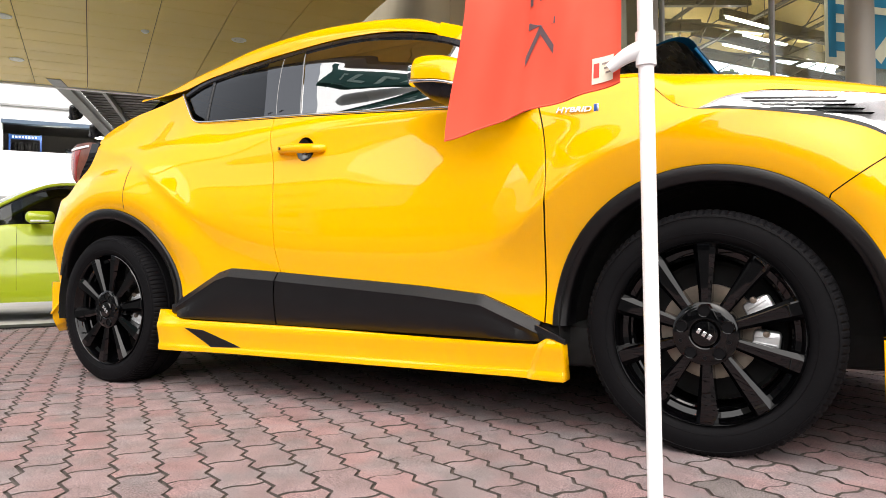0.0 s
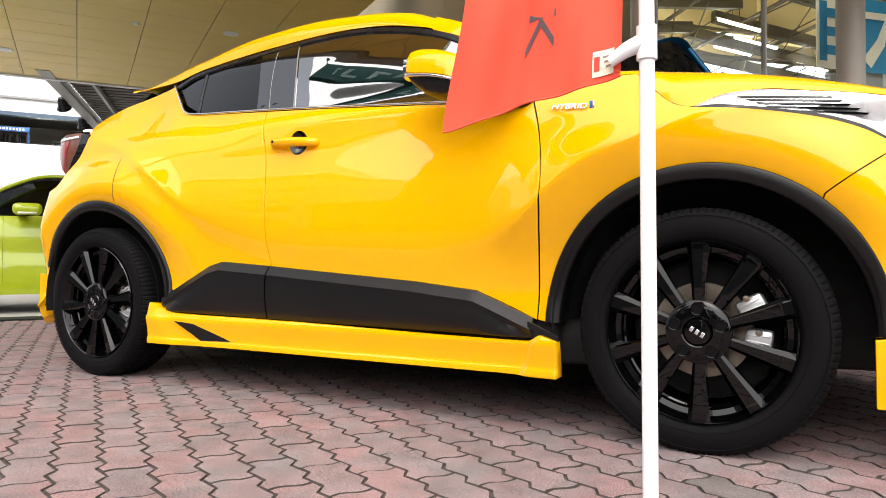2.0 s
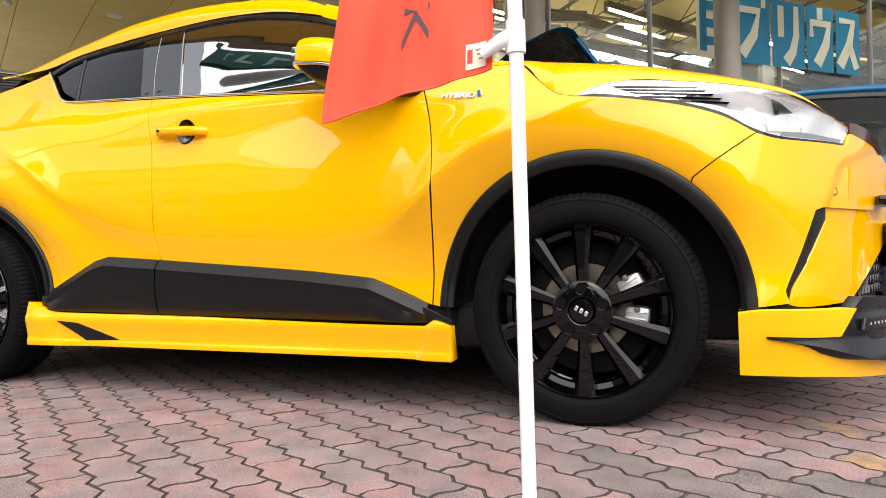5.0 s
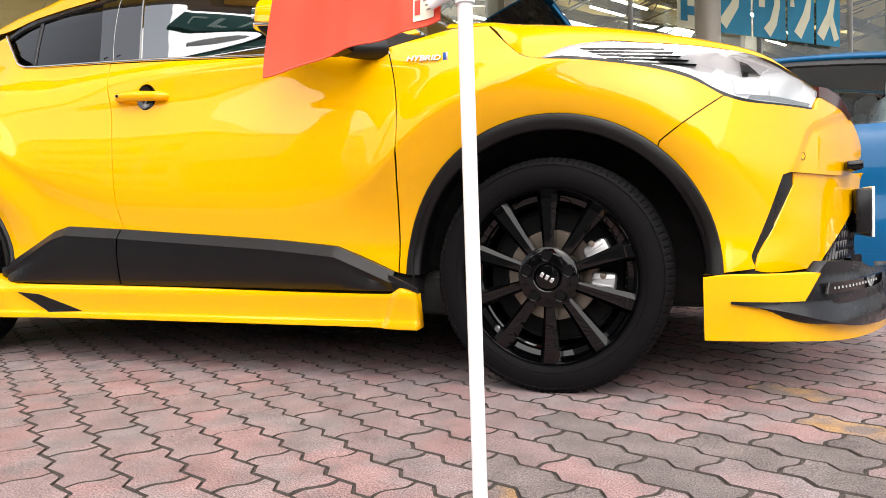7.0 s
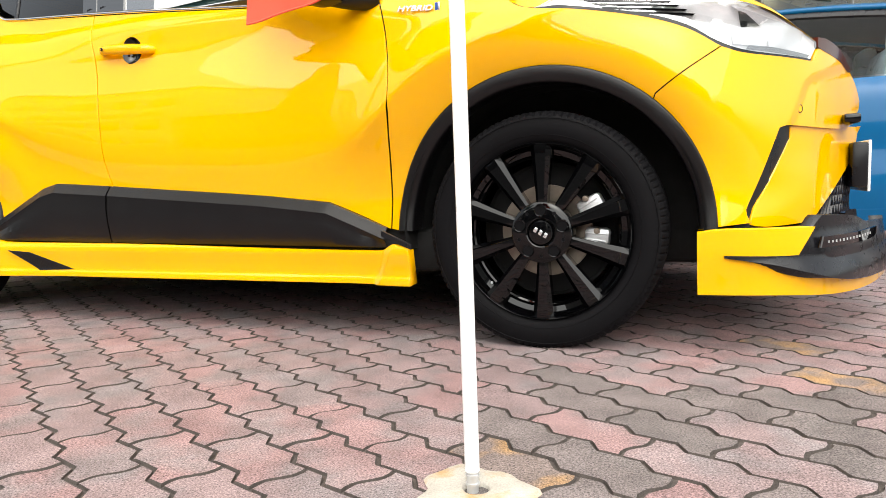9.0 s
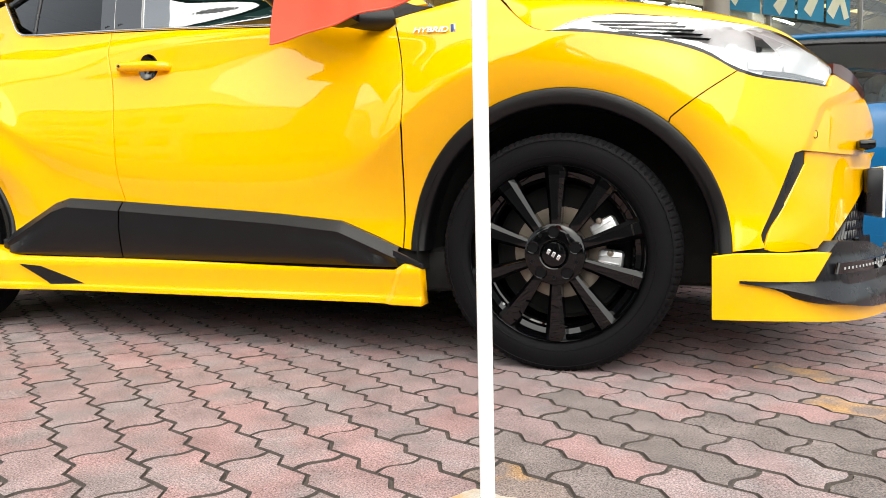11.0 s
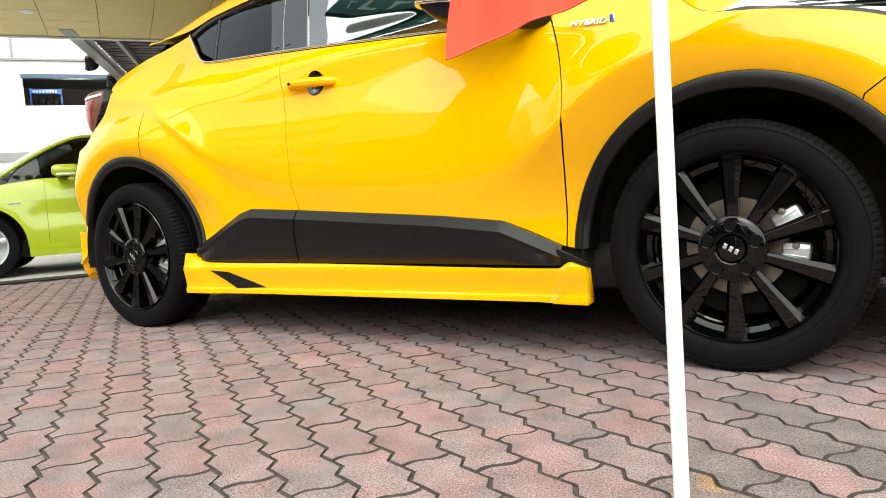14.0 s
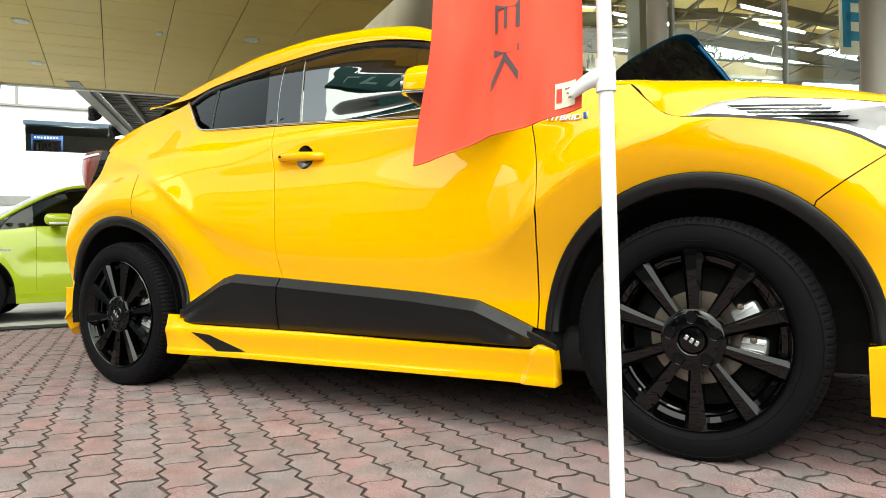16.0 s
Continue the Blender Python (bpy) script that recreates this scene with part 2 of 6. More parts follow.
def grid_mesh(rows, bm=None, closed=False, sharp=60):
    """A sheet through rows of points."""
    own = bmesh.new()
    vs = [[own.verts.new(p) for p in row] for row in rows]
    for a, b in zip(vs, vs[1:]):
        n = len(a)
        for k in range(n if closed else n - 1):
            own.faces.new((a[k], a[(k + 1) % n], b[(k + 1) % n], b[k]))
    bmesh.ops.remove_doubles(own, verts=own.verts[:], dist=1e-5)
    bmesh.ops.recalc_face_normals(own, faces=own.faces[:])
    smoothed(own, sharp)
    return merged(bm, own)


def lathe(profile, m, steps=48, start=0.0, turn=math.tau):
    """Spins a profile of (radius, along) about the y axis of m."""
    rows = []
    closed = abs(turn - math.tau) < 1e-6
    for k in range(steps if closed else steps + 1):
        a = start + turn * k / steps
        rows.append([m @ Vector((r * math.cos(a), y, r * math.sin(a))) for r, y in profile])
    if closed:
        rows.append(rows[0])
    return grid_mesh(rows, sharp=32)


def rounded(points, step=0.02):
    """A smooth line through points (Catmull-Rom), evenly cut."""
    pts = [Vector(p) for p in points]
    if len(pts) == 2:
        n = max(1, round((pts[1] - pts[0]).length / step))
        return [pts[0].lerp(pts[1], k / n) for k in range(n + 1)]
    ext = [2 * pts[0] - pts[1]] + pts + [2 * pts[-1] - pts[-2]]
    out = []
    for i in range(1, len(ext) - 2):
        p0, p1, p2, p3 = ext[i - 1:i + 3]
        n = max(1, round((p2 - p1).length / step))
        for k in range(n):
            t = k / n
            out.append(0.5 * (2 * p1 + (p2 - p0) * t + (2 * p0 - 5 * p1 + 4 * p2 - p3) * t * t + (3 * p1 - p0 - 3 * p2 + p3) * t ** 3))
    return out + [pts[-1]]


def ring(*lines, step=0.02):
    """A closed outline out of smooth lines, each starting where the last ended; corners between them stay sharp."""
    out = []
    for line in lines:
        for p in rounded(line, step):
            if not out or (out[-1] - p).length > 1e-4:
                out.append(p)
    if (out[0] - out[-1]).length < 1e-4:
        out.pop()
    return out


def arc(cx, cz, r, a0, a1, n=16):
    return [(cx + r * math.cos(radians(a0 + (a1 - a0) * k / n)), cz + r * math.sin(radians(a0 + (a1 - a0) * k / n))) for k in range(n + 1)]


def inside(poly, x, z):
    hit = False
    j = len(poly) - 1
    for i in range(len(poly)):
        (xi, zi), (xj, zj) = poly[i], poly[j]
        if (zi > z) != (zj > z) and x < (xj - xi) * (z - zi) / (zj - zi) + xi:
            hit = not hit
        j = i
    return hit


def shell(name, outline, fun, mat, parent, depth=0.014, step=0.03, half=None, label="", holes=()):
    """A body panel: the outline in (along, up), laid on the surface y = fun(along, up), with its edge folded inwards.
    half: the car's middle, for the copy on the other flank."""
    poly = [tuple(p) for p in outline]
    holes = [[tuple(p) for p in h] for h in holes]
    pts, edges = [Vector(p) for p in poly], []
    edges += [(k, (k + 1) % len(poly)) for k in range(len(poly))]
    for h in holes:
        base = len(pts)
        pts += [Vector(p) for p in h]
        edges += [(base + k, base + (k + 1) % len(h)) for k in range(len(h))]
    border = np.array([tuple(p) for p in pts])
    x0, z0 = border.min(0)
    x1, z1 = border.max(0)
    x = x0 + step * 0.5
    row = 0
    while x < x1:
        z = z0 + step * (0.5 if row % 2 else 0.9)
        while z < z1:
            if inside(poly, x, z) and not any(inside(h, x, z) for h in holes) and np.min(np.hypot(border[:, 0] - x, border[:, 1] - z)) > 0.45 * step:
                pts.append(Vector((x, z)))
            z += step
        x += step * (0.5 if x > 0.55 or x < -2.95 else 1.0)
        row += 1
    vs, es, fs, *_ = delaunay_2d_cdt(pts, edges, [], 0, 1e-6)
    keep = []
    for f in fs:
        cx, cz = sum(vs[i][0] for i in f) / 3, sum(vs[i][1] for i in f) / 3
        if inside(poly, cx, cz) and not any(inside(h, cx, cz) for h in holes):
            keep.append(list(f))

    def normal(x, z, e=0.004):
        n = Vector(((fun(x + e, z) - fun(x - e, z)) / (2 * e), -1, (fun(x, z + e) - fun(x, z - e)) / (2 * e)))
        return n.normalized()

    co = [(v[0], fun(v[0], v[1]), v[1]) for v in vs]
    no = [normal(v[0], v[1]) for v in vs]
    verts, faces, loops = list(co), [], []
    for f in keep:
        a, b, c = (Vector(co[i]) for i in f)
        if (b - a).cross(c - a).dot(no[f[0]]) < 0:
            f = f[::-1]
        faces.append(f)
        loops += [no[i] for i in f]
    if depth:
        count = {}
        for f in faces:
            for a, b in zip(f, f[1:] + f[:1]):
                count[(a, b)] = 1
        for (a, b) in list(count):
            if (b, a) not in count:
                k = len(verts)
                ends = [Vector(co[a]), Vector(co[b])]
                lip = [e - no[i] * 0.004 for e, i in zip(ends, (a, b))]
                deep = [e - no[i] * depth for e, i in zip(ends, (a, b))]
                out = (ends[1] - ends[0]).cross(no[a])
                out = out.normalized() if out.length > 1e-9 else no[a]
                verts += [tuple(p) for p in (*ends, *deep)]
                faces.append([k + 1, k, k + 2, k + 3])
                loops += [(out + no[b]).normalized(), (out + no[a]).normalized(), out, out]
    if half is not None:
        verts = [(x, 2 * half - y, z) for x, y, z in verts]
        at, turned, flipped = 0, [], []
        for f in faces:
            n = len(f)
            turned.append(f[::-1])
            flipped += [Vector((v[0], -v[1], v[2])) for v in loops[at:at + n][::-1]]
            at += n
        faces, loops = turned, flipped
    me = bpy.data.meshes.new(name)
    me.from_pydata(verts, [], faces)
    me.polygons.foreach_set("use_smooth", [True] * len(faces))
    me.normals_split_custom_set([tuple(v) for v in loops])
    return meshed(name, me, mat, parent, label)


def smooth(a, b, v):
    k = min(1.0, max(0.0, (v - a) / (b - a)))
    return k * k * (3 - 2 * k)


def curve(table, v):
    """Reads a short table by a smooth line that never overshoots."""
    n = len(table)
    if v <= table[0][0]:
        return table[0][1]
    if v >= table[-1][0]:
        return table[-1][1]
    i = next(k for k in range(n - 1) if v <= table[k + 1][0])

    def slope(j):
        return (table[j + 1][1] - table[j][1]) / (table[j + 1][0] - table[j][0])

    def lean(j):
        if j in (0, n - 1):
            return slope(0 if j == 0 else n - 2)
        a, b = slope(j - 1), slope(j)
        return 0.0 if a * b <= 0 else 2 * a * b / (a + b)

    h = table[i + 1][0] - table[i][0]
    t = (v - table[i][0]) / h
    return (2 * t ** 3 - 3 * t * t + 1) * table[i][1] + (t ** 3 - 2 * t * t + t) * h * lean(i) + (3 * t * t - 2 * t ** 3) * table[i + 1][1] + (t ** 3 - t * t) * h * lean(i + 1)


def straight(table, v):
    return float(np.interp(v, [a for a, _ in table], [b for _, b in table]))


def lettering(text, size, mat, parent, m, name="lettering", label="", depth=0.0008, shear=0.0):
    """Raised letters in the built-in font, lying in the x-y plane of m."""
    cu = bpy.data.curves.new(name, "FONT")
    cu.body, cu.size, cu.extrude, cu.shear, cu.align_x = text, size, depth, shear, "CENTER"
    tmp = bpy.data.objects.new("tmp", cu)
    scene.collection.objects.link(tmp)
    me = bpy.data.meshes.new_from_object(tmp)
    bpy.data.objects.remove(tmp)
    me.transform(m)
    return meshed(name, me, mat, parent, label)


# the building stands turned against the car: ahead along the paving courses, across them
TURN = radians(-33)
ALONG, ACROSS = Vector((math.cos(TURN), math.sin(TURN), 0)), Vector((-math.sin(TURN), math.cos(TURN), 0))


def placed(u, v, z=0.0):
    return ALONG * u + ACROSS * v + Vector((0, 0, z))


BUILDING = Matrix.Rotation(TURN, 4, "Z")


# ---- ground and building ----
def structure(name, bm, mat, label="", category=""):
    return tagged(part(name, bm, mat, None, label), kind="structure", category=category)


bm = bmesh.new()
bmesh.ops.create_grid(bm, x_segments=2, y_segments=2, size=600, matrix=Matrix.Translation((0, 0, -.035)))
structure("ground", bm, ASPHALT, "grey asphalt of the street and car park", "ground")
# pale forecourt strip beyond the paving, with a dark drain line in front
structure("forecourt", box((9, 16, .03), m=BUILDING @ Matrix.Translation((-10.2, 1.5, -.012))), KERBSTONE, "pale tiled forecourt strip behind the paving", "pavement")
structure("drain_channel", box((.32, 16, .02), m=BUILDING @ Matrix.Translation((-5.86, 1.5, .002))), DARK, "dark drain channel across the paving", "drain")

# canopy ceiling: panels with open seams, in one mesh
CEIL = 3.5
GLASSDIR = Vector((-math.sin(radians(46)), math.cos(radians(46)), 0))  # into the showroom


def outside(p):
    """True on the forecourt's side of the showroom glass."""
    q = p - Vector((.26, 6.2, 0))
    return q.dot(GLASSDIR) < -.45 or q.x * math.cos(radians(46)) + q.y * math.sin(radians(46)) < -4.4


bm, deck = bmesh.new(), bmesh.new()
u = -11.62
while u < -1.6:
    v = -3.056 if u < -6.0 else -2.30
    while v < 9.0:
        if outside(placed(u + .25, v + .378)):
            box((.494, .746, .02), m=BUILDING @ Matrix.Translation((u + .25, v + .378, CEIL + .01)), bm=bm)
            box((.50, .756, .30), m=BUILDING @ Matrix.Translation((u + .25, v + .378, CEIL + .175)), bm=deck)
        v += .756
    u += .50
structure("ceiling", bm, PANELBEIGE, "beige panelled canopy ceiling", "ceiling")
structure("canopy_deck", deck, SEAMDARK, "dark deck above the canopy panels", "roof")
structure("fascia_front", merged(box((5.6, .12, .55), m=BUILDING @ Matrix.Translation((-8.92, -3.13, CEIL + .18))), box((5.0, .12, .40), m=BUILDING @ Matrix.Translation((-3.62, -2.37, CEIL + .14)))), GREYSTEEL, "grey canopy edge beam", "beam")
structure("fascia_side", box((.10, 12.4, .42), m=BUILDING @ Matrix.Translation((-11.70, 3.0, CEIL + .19))), WALLWHITE, "white canopy edge", "beam")


def downlight(at, r=.085):
    t = thing("downlight", "round recessed ceiling downlight, unlit", "downlight", at, group="canopy downlights")
    spin = Matrix.Rotation(radians(90), 4, "X")
    part("trim_ring", lathe([(r * .8, -.004), (r, -.010), (r * 1.12, -.004), (r * 1.14, .004)], spin, 28), POLEWHITE, t)
    part("lens", lathe([(.0005, -.006), (r * .5, -.008), (r * .82, -.004)], spin, 28), DOWNLIGHT, t)
    return t


first = downlight((-6.545, 4.542, CEIL - .004))
for x, y in ((-9.86, 3.49), (-8.218, 2.444), (-4.9, 3.5), (-5.6, 5.6)):
    copy_thing(first, Matrix.Translation((x, y, CEIL - .004)))
first = thing("smoke_detector", "small round white ceiling detector", "detector", (-7.275, 3.667, CEIL))
part("housing", lathe([(.0005, -.030), (.03, -.028), (.045, -.015), (.05, .0)], Matrix.Rotation(radians(90), 4, "X"), 24), POLEWHITE, first)
copy_thing(first, Matrix.Translation((-4.2, 4.9, CEIL)))

# ---- white workshop building across the forecourt ----
WALLU = -18.5


def wall_slab(u0, u1, v0, v1, z0, z1, bm=None):
    return box((u1 - u0, v1 - v0, z1 - z0), m=BUILDING @ Matrix.Translation(((u0 + u1) / 2, (v0 + v1) / 2, (z0 + z1) / 2)), bm=bm)


VA, VB, ZA, ZB = -3.42, 1.40, 3.37, 4.13
bm = wall_slab(WALLU - .25, WALLU, -14, VA, 0, 9)
wall_slab(WALLU - .25, WALLU, VB, 18, 0, 9, bm)
wall_slab(WALLU - .25, WALLU, VA, VB, 0, ZA, bm)
wall_slab(WALLU - .25, WALLU, VA, VB, ZB, 9, bm)
structure("wall_workshop", bm, WALLWHITE, "white painted workshop wall with a long opening", "wall")
bm = wall_slab(WALLU, WALLU + .05, -14, 18, 4.46, 4.51)
wall_slab(WALLU, WALLU + .04, -3.60, -3.55, 4.51, 9, bm)
structure("trim_workshop", bm, GREYSTEEL, "thin grey wall joints", "trim")
bm = wall_slab(WALLU - .20, WALLU + .05, VA - .02, VB, ZB - .09, ZB)
structure("window_1", bm, FRAMEBLUE, "blue-grey frame of the workshop opening", "window")
bm = wall_slab(WALLU - 5.2, WALLU - 5.0, -8, 6, 0, 5.5)
wall_slab(WALLU - 5, WALLU - .3, -8, 6, 4.6, 4.8, bm)
wall_slab(WALLU - 5, WALLU - .3, -8, 6, 0, .1, bm)
wall_slab(WALLU - 5, WALLU - .3, -8.2, -8, 0, 4.8, bm)
wall_slab(WALLU - 5, WALLU - .3, 6, 6.2, 0, 4.8, bm)
structure("wall_workshop_inner", bm, DIMWALL, "workshop room behind the opening, its dimness put into a dark wall colour", "wall")
structure("window_2", wall_slab(WALLU - .1, WALLU + .03, -7.2, -3.3, 2.02, 2.24), GREYSTEEL, "grey lower window of the workshop wall", "window")
rack = thing("tyre_rack", "blue tyre rack with a row of black tyres", "rack", placed(WALLU - 1.6, -3.05, 3.22))
rack.rotation_euler, rack.scale = (0, 0, TURN), (1.2, 1.2, 1.2)
part("header", box((.04, .62, .10), (0, 0, .62), .01), SIGNBLUE, rack)
for k, w in enumerate((.05, .06, .05, .05, .045, .05, .05, .045)):
    part("header_bar", box((.01, w * .75, .045), (.024, -.23 + .062 * k, .62)), LAMPWHITE, rack)
part("upright", box((.03, .03, .72), (0, -.30, .33)), SIGNBLUE, rack)
part("upright", box((.03, .03, .72), (0, .30, .33)), SIGNBLUE, rack)
part("shelf", box((.35, .60, .03), (-.1, 0, .06)), SIGNBLUE, rack)
for k in range(4):
    bm = lathe([(.10, -.05), (.15, -.055), (.21, -.05), (.225, 0), (.21, .05), (.15, .055), (.10, .05)], Matrix.Translation((-.1, -.21 + .14 * k, .30)), 24)
    part("tyre", bm, RUBBER, rack)
for k, (u, v, z) in enumerate(((WALLU - .9, -2.85, 4.25), (WALLU - 2.2, -2.3, 3.60), (WALLU - 3.0, -1.0, 4.30))):
    lampx = thing("tube_lamp", "white fluorescent tube in the workshop", "lamp", placed(u, v, z), group="workshop tubes")
    lampx.rotation_euler = (0, 0, TURN)
    part("tube", box((.06, .75, .045), bevel=.012), LAMPGLOW, lampx)
    part("housing", box((.10, .80, .03), (0, 0, .04), .006), POLEWHITE, lampx)
cab = thing("parked_van", "dark van roof seen behind the opening", "van", placed(WALLU - .75, -1.65, 3.35))
cab.rotation_euler = (0, 0, TURN)
part("body", box((.55, .80, .16), (0, 0, .05), .05, segs=3), FRAMEBLUE, cab)
part("roof", box((.60, .86, .05), (0, 0, .17), .02, segs=3), SATIN, cab)
part("tail_light", box((.03, .10, .06), (.27, -.36, -.01), .008), TAILRED, cab)

# ---- ribbed steel canopy beyond, with its edge beam and floodlights ----
bdir = Vector((-.729, .685, 0)).normalized()
bside = Vector((bdir.y, -bdir.x, 0))
b0 = Vector((-11.10, 4.94, 3.56))


def on_beam(a, s, z):
    return b0 + bdir * a + bside * s + Vector((0, 0, z))


tilt = Matrix.Translation(b0) @ Matrix((( bdir.x, bside.x, 0, 0), (bdir.y, bside.y, 0, 0), (0, 0, 1, 0), (0, 0, 0, 1)))
bm = bmesh.new()
for k in range(27):
    box((.14, 5.2, .05), m=tilt @ Matrix.Translation((-.6 + .24 * k, 2.7, .16)), bm=bm)
box((6.9, 5.2, .03), m=tilt @ Matrix.Translation((2.6, 2.7, .205)), bm=bm)
structure("canopy_rear", bm, DECK, "dark ribbed steel deck of the rear canopy", "roof")
bm = box((6.9, .08, .24), m=tilt @ Matrix.Translation((2.6, 0, .08)))
box((6.9, .20, .04), m=tilt @ Matrix.Translation((2.6, .03, -.05)), bm=bm)
box((6.9, .06, .10), m=tilt @ Matrix.Translation((2.6, .55, .08)), bm=bm)
structure("beam_rear", bm, GREYSTEEL, "grey steel edge beam of the rear canopy", "beam")
for k, a in enumerate((1.45, 3.35)):
    f = thing("floodlight", "dark hooded floodlight clamped on the canopy beam", "floodlight", on_beam(a, -.10, -.02), group="floodlights")
    part("bracket", tube([(0, 0, .10), (0, -.02, -.06)], .018), SATIN, f)
    part("hood", lathe([(.05, -.16), (.075, -.10), (.095, 0), (.13, .06), (.125, .062), (.09, .0)], Matrix.Translation((0, -.03, -.13)) @ Matrix.Rotation(radians(-50), 4, "X") @ Matrix.Rotation(radians(25), 4, "Z"), 24), SATIN, f)
    part("back_cap", lathe([(.0005, -.175), (.04, -.17), (.052, -.155)], Matrix.Translation((0, -.03, -.13)) @ Matrix.Rotation(radians(-50), 4, "X") @ Matrix.Rotation(radians(25), 4, "Z"), 24), SATIN, f)

# ---- showroom with its glass front ----
FD = radians(46)
FRONT = Matrix.Translation((.26, 6.2, 0)) @ Matrix.Rotation(FD, 4, "Z")  # x runs along the glass, y into the room


def room(x0, x1, y0, y1, z0, z1, bm=None, bevel=0.0):
    return box((x1 - x0, y1 - y0, z1 - z0), m=FRONT @ Matrix.Translation(((x0 + x1) / 2, (y0 + y1) / 2, (z0 + z1) / 2)), bm=bm, bevel=bevel)


ROOM = 7.1


def skylit():
    """A ceiling in strips, with an open rooflight band between them."""
    bm = room(-3.9, 20, .2, 11.05, ROOM, ROOM + .12)
    room(-3.9, 20, 11.5, 13.2, ROOM, ROOM + .12, bm)
    for k in range(8):
        room(-3.0 + 3.0 * k, -1.9 + 3.0 * k, 11.0, 11.55, ROOM + .004, ROOM + .10, bm)
    room(-3.9, 20, .10, .25, 4.3, ROOM + .1, bm)
    return bm


structure("floor", room(-3.9, 20, .1, 13, -.02, .02), FLOORTILE, "pale polished showroom floor", "floor")
structure("showroom_ceiling", skylit(), SHOWCEIL, "cream showroom ceiling", "ceiling")
bm = room(-4.1, -3.9, .1, 13.2, 0, 7.2)
room(20, 20.2, .1, 13.2, 0, 7.2, bm)
room(-3.9, 20, 13, 13.2, 0, 5.2, bm)
room(-3.9, 20, 13, 13.2, 5.95, 6.5, bm)
for k in range(9):
    room(-3.9 + 2.9 * k, -3.4 + 2.9 * k, 13, 13.2, 5.2, 5.95, bm)
room(-3.9, 6.9, 13, 13.2, 6.5, ROOM, bm)
room(13.5, 20, 13, 13.2, 6.5, ROOM, bm)
structure("wall_showroom", bm, SHOWWALL, "grey showroom walls with high window bands", "wall")
# columns
for k, x in enumerate((-2.25, -.06)):
    c = FRONT @ Vector((x, -.38 if k else -.12, 0))
    r = .128 if k else .094
    structure("column_%d" % (k + 1), tube([(c.x, c.y, 0), (c.x, c.y, 3.6)], r, sides=32), COLUMN, "round taupe painted column", "column")
bm = room(-.12, .34, 3.8, 4.2, 0, ROOM)
room(4.2, 4.6, 3.3, 3.7, 0, ROOM, bm)
room(8.2, 8.6, 6.3, 6.7, 0, ROOM, bm)
structure("column_inner", bm, GREYSTEEL, "square grey columns in the showroom", "column")
bm = bmesh.new()
for x in (-3.9, -2.0, -.73, 1.2, 2.83, 3.6, 5.4, 7.2, 9.4):
    room(x - .012, x + .012, .0, .06, 0, 4.3, bm)
room(-3.9, 14, -.02, .10, 3.55, 3.75, bm)
structure("window_frame_showroom", bm, GREYSTEEL, "slim grey mullions of the glass front", "window")
bm = bmesh.new()
structure("window_3", room(-3.9, 14, .028, .036, .05, 4.3), PANE, "large clear showroom glass front", "window").visible_shadow = False
# roof beams, thin bracing and hung pipes
bm = bmesh.new()
P = lambda x, y, z: FRONT @ Vector((x, y, z))
for k, (y, lean) in enumerate(((5.2, .9), (7.4, 1.0), (9.4, .9), (10.6, 1.0), (12.0, .7))):
    for x0, x1, z0, z1 in ((-3.8, 6.0, 5.6, 6.85), (6.0, 19.8, 6.85, 5.7)):  # rafters rise to the ridge
        a, b = P(x0, y, z0), P(x1, y + lean, z1)
        mid, way = (a + b) / 2, b - a
        box((.16, .30, way.length), m=Matrix.Translation(mid) @ way.to_track_quat("Z", "Y").to_matrix().to_4x4(), bm=bm)
for x in np.linspace(-3, 19, 12):
    tube([P(x, .3, 6.2), P(x + 2.2, 12.9, 6.75)], .055, bm, 5)
for k in range(9):
    x = -3.2 + 2.6 * k
    tube([P(x, 3.0, 6.9), P(x + 2.6, 8.4, 5.7)], .018, bm, 4)
    tube([P(x + 2.6, 3.6, 6.9), P(x, 9.0, 5.6)], .018, bm, 4)
    tube([P(x, 9.0, 7.0), P(x + 2.2, 12.6, 6.0)], .020, bm, 4)
    tube([P(x + 1.8, 9.0, 7.0), P(x + .2, 12.6, 5.9)], .020, bm, 4)
for y, z in ((6.6, 5.5), (8.9, 5.75), (11.4, 6.05)):
    tube([P(-3.8, y, z), P(19.8, y + .5, z)], .035, bm, 5)
structure("roof_truss", bm, TRUSS, "dark steel roof beams and bracing of the showroom", "truss")
bm = bmesh.new()
for y, z in ((12.7, 5.85), (12.4, 5.25), (12.2, 4.7)):
    room(-3.9, 20, y, y + .12, z, z + .10, bm)
structure("gallery_rail", bm, GREYSTEEL, "grey gallery beams and rails at the back", "rail")
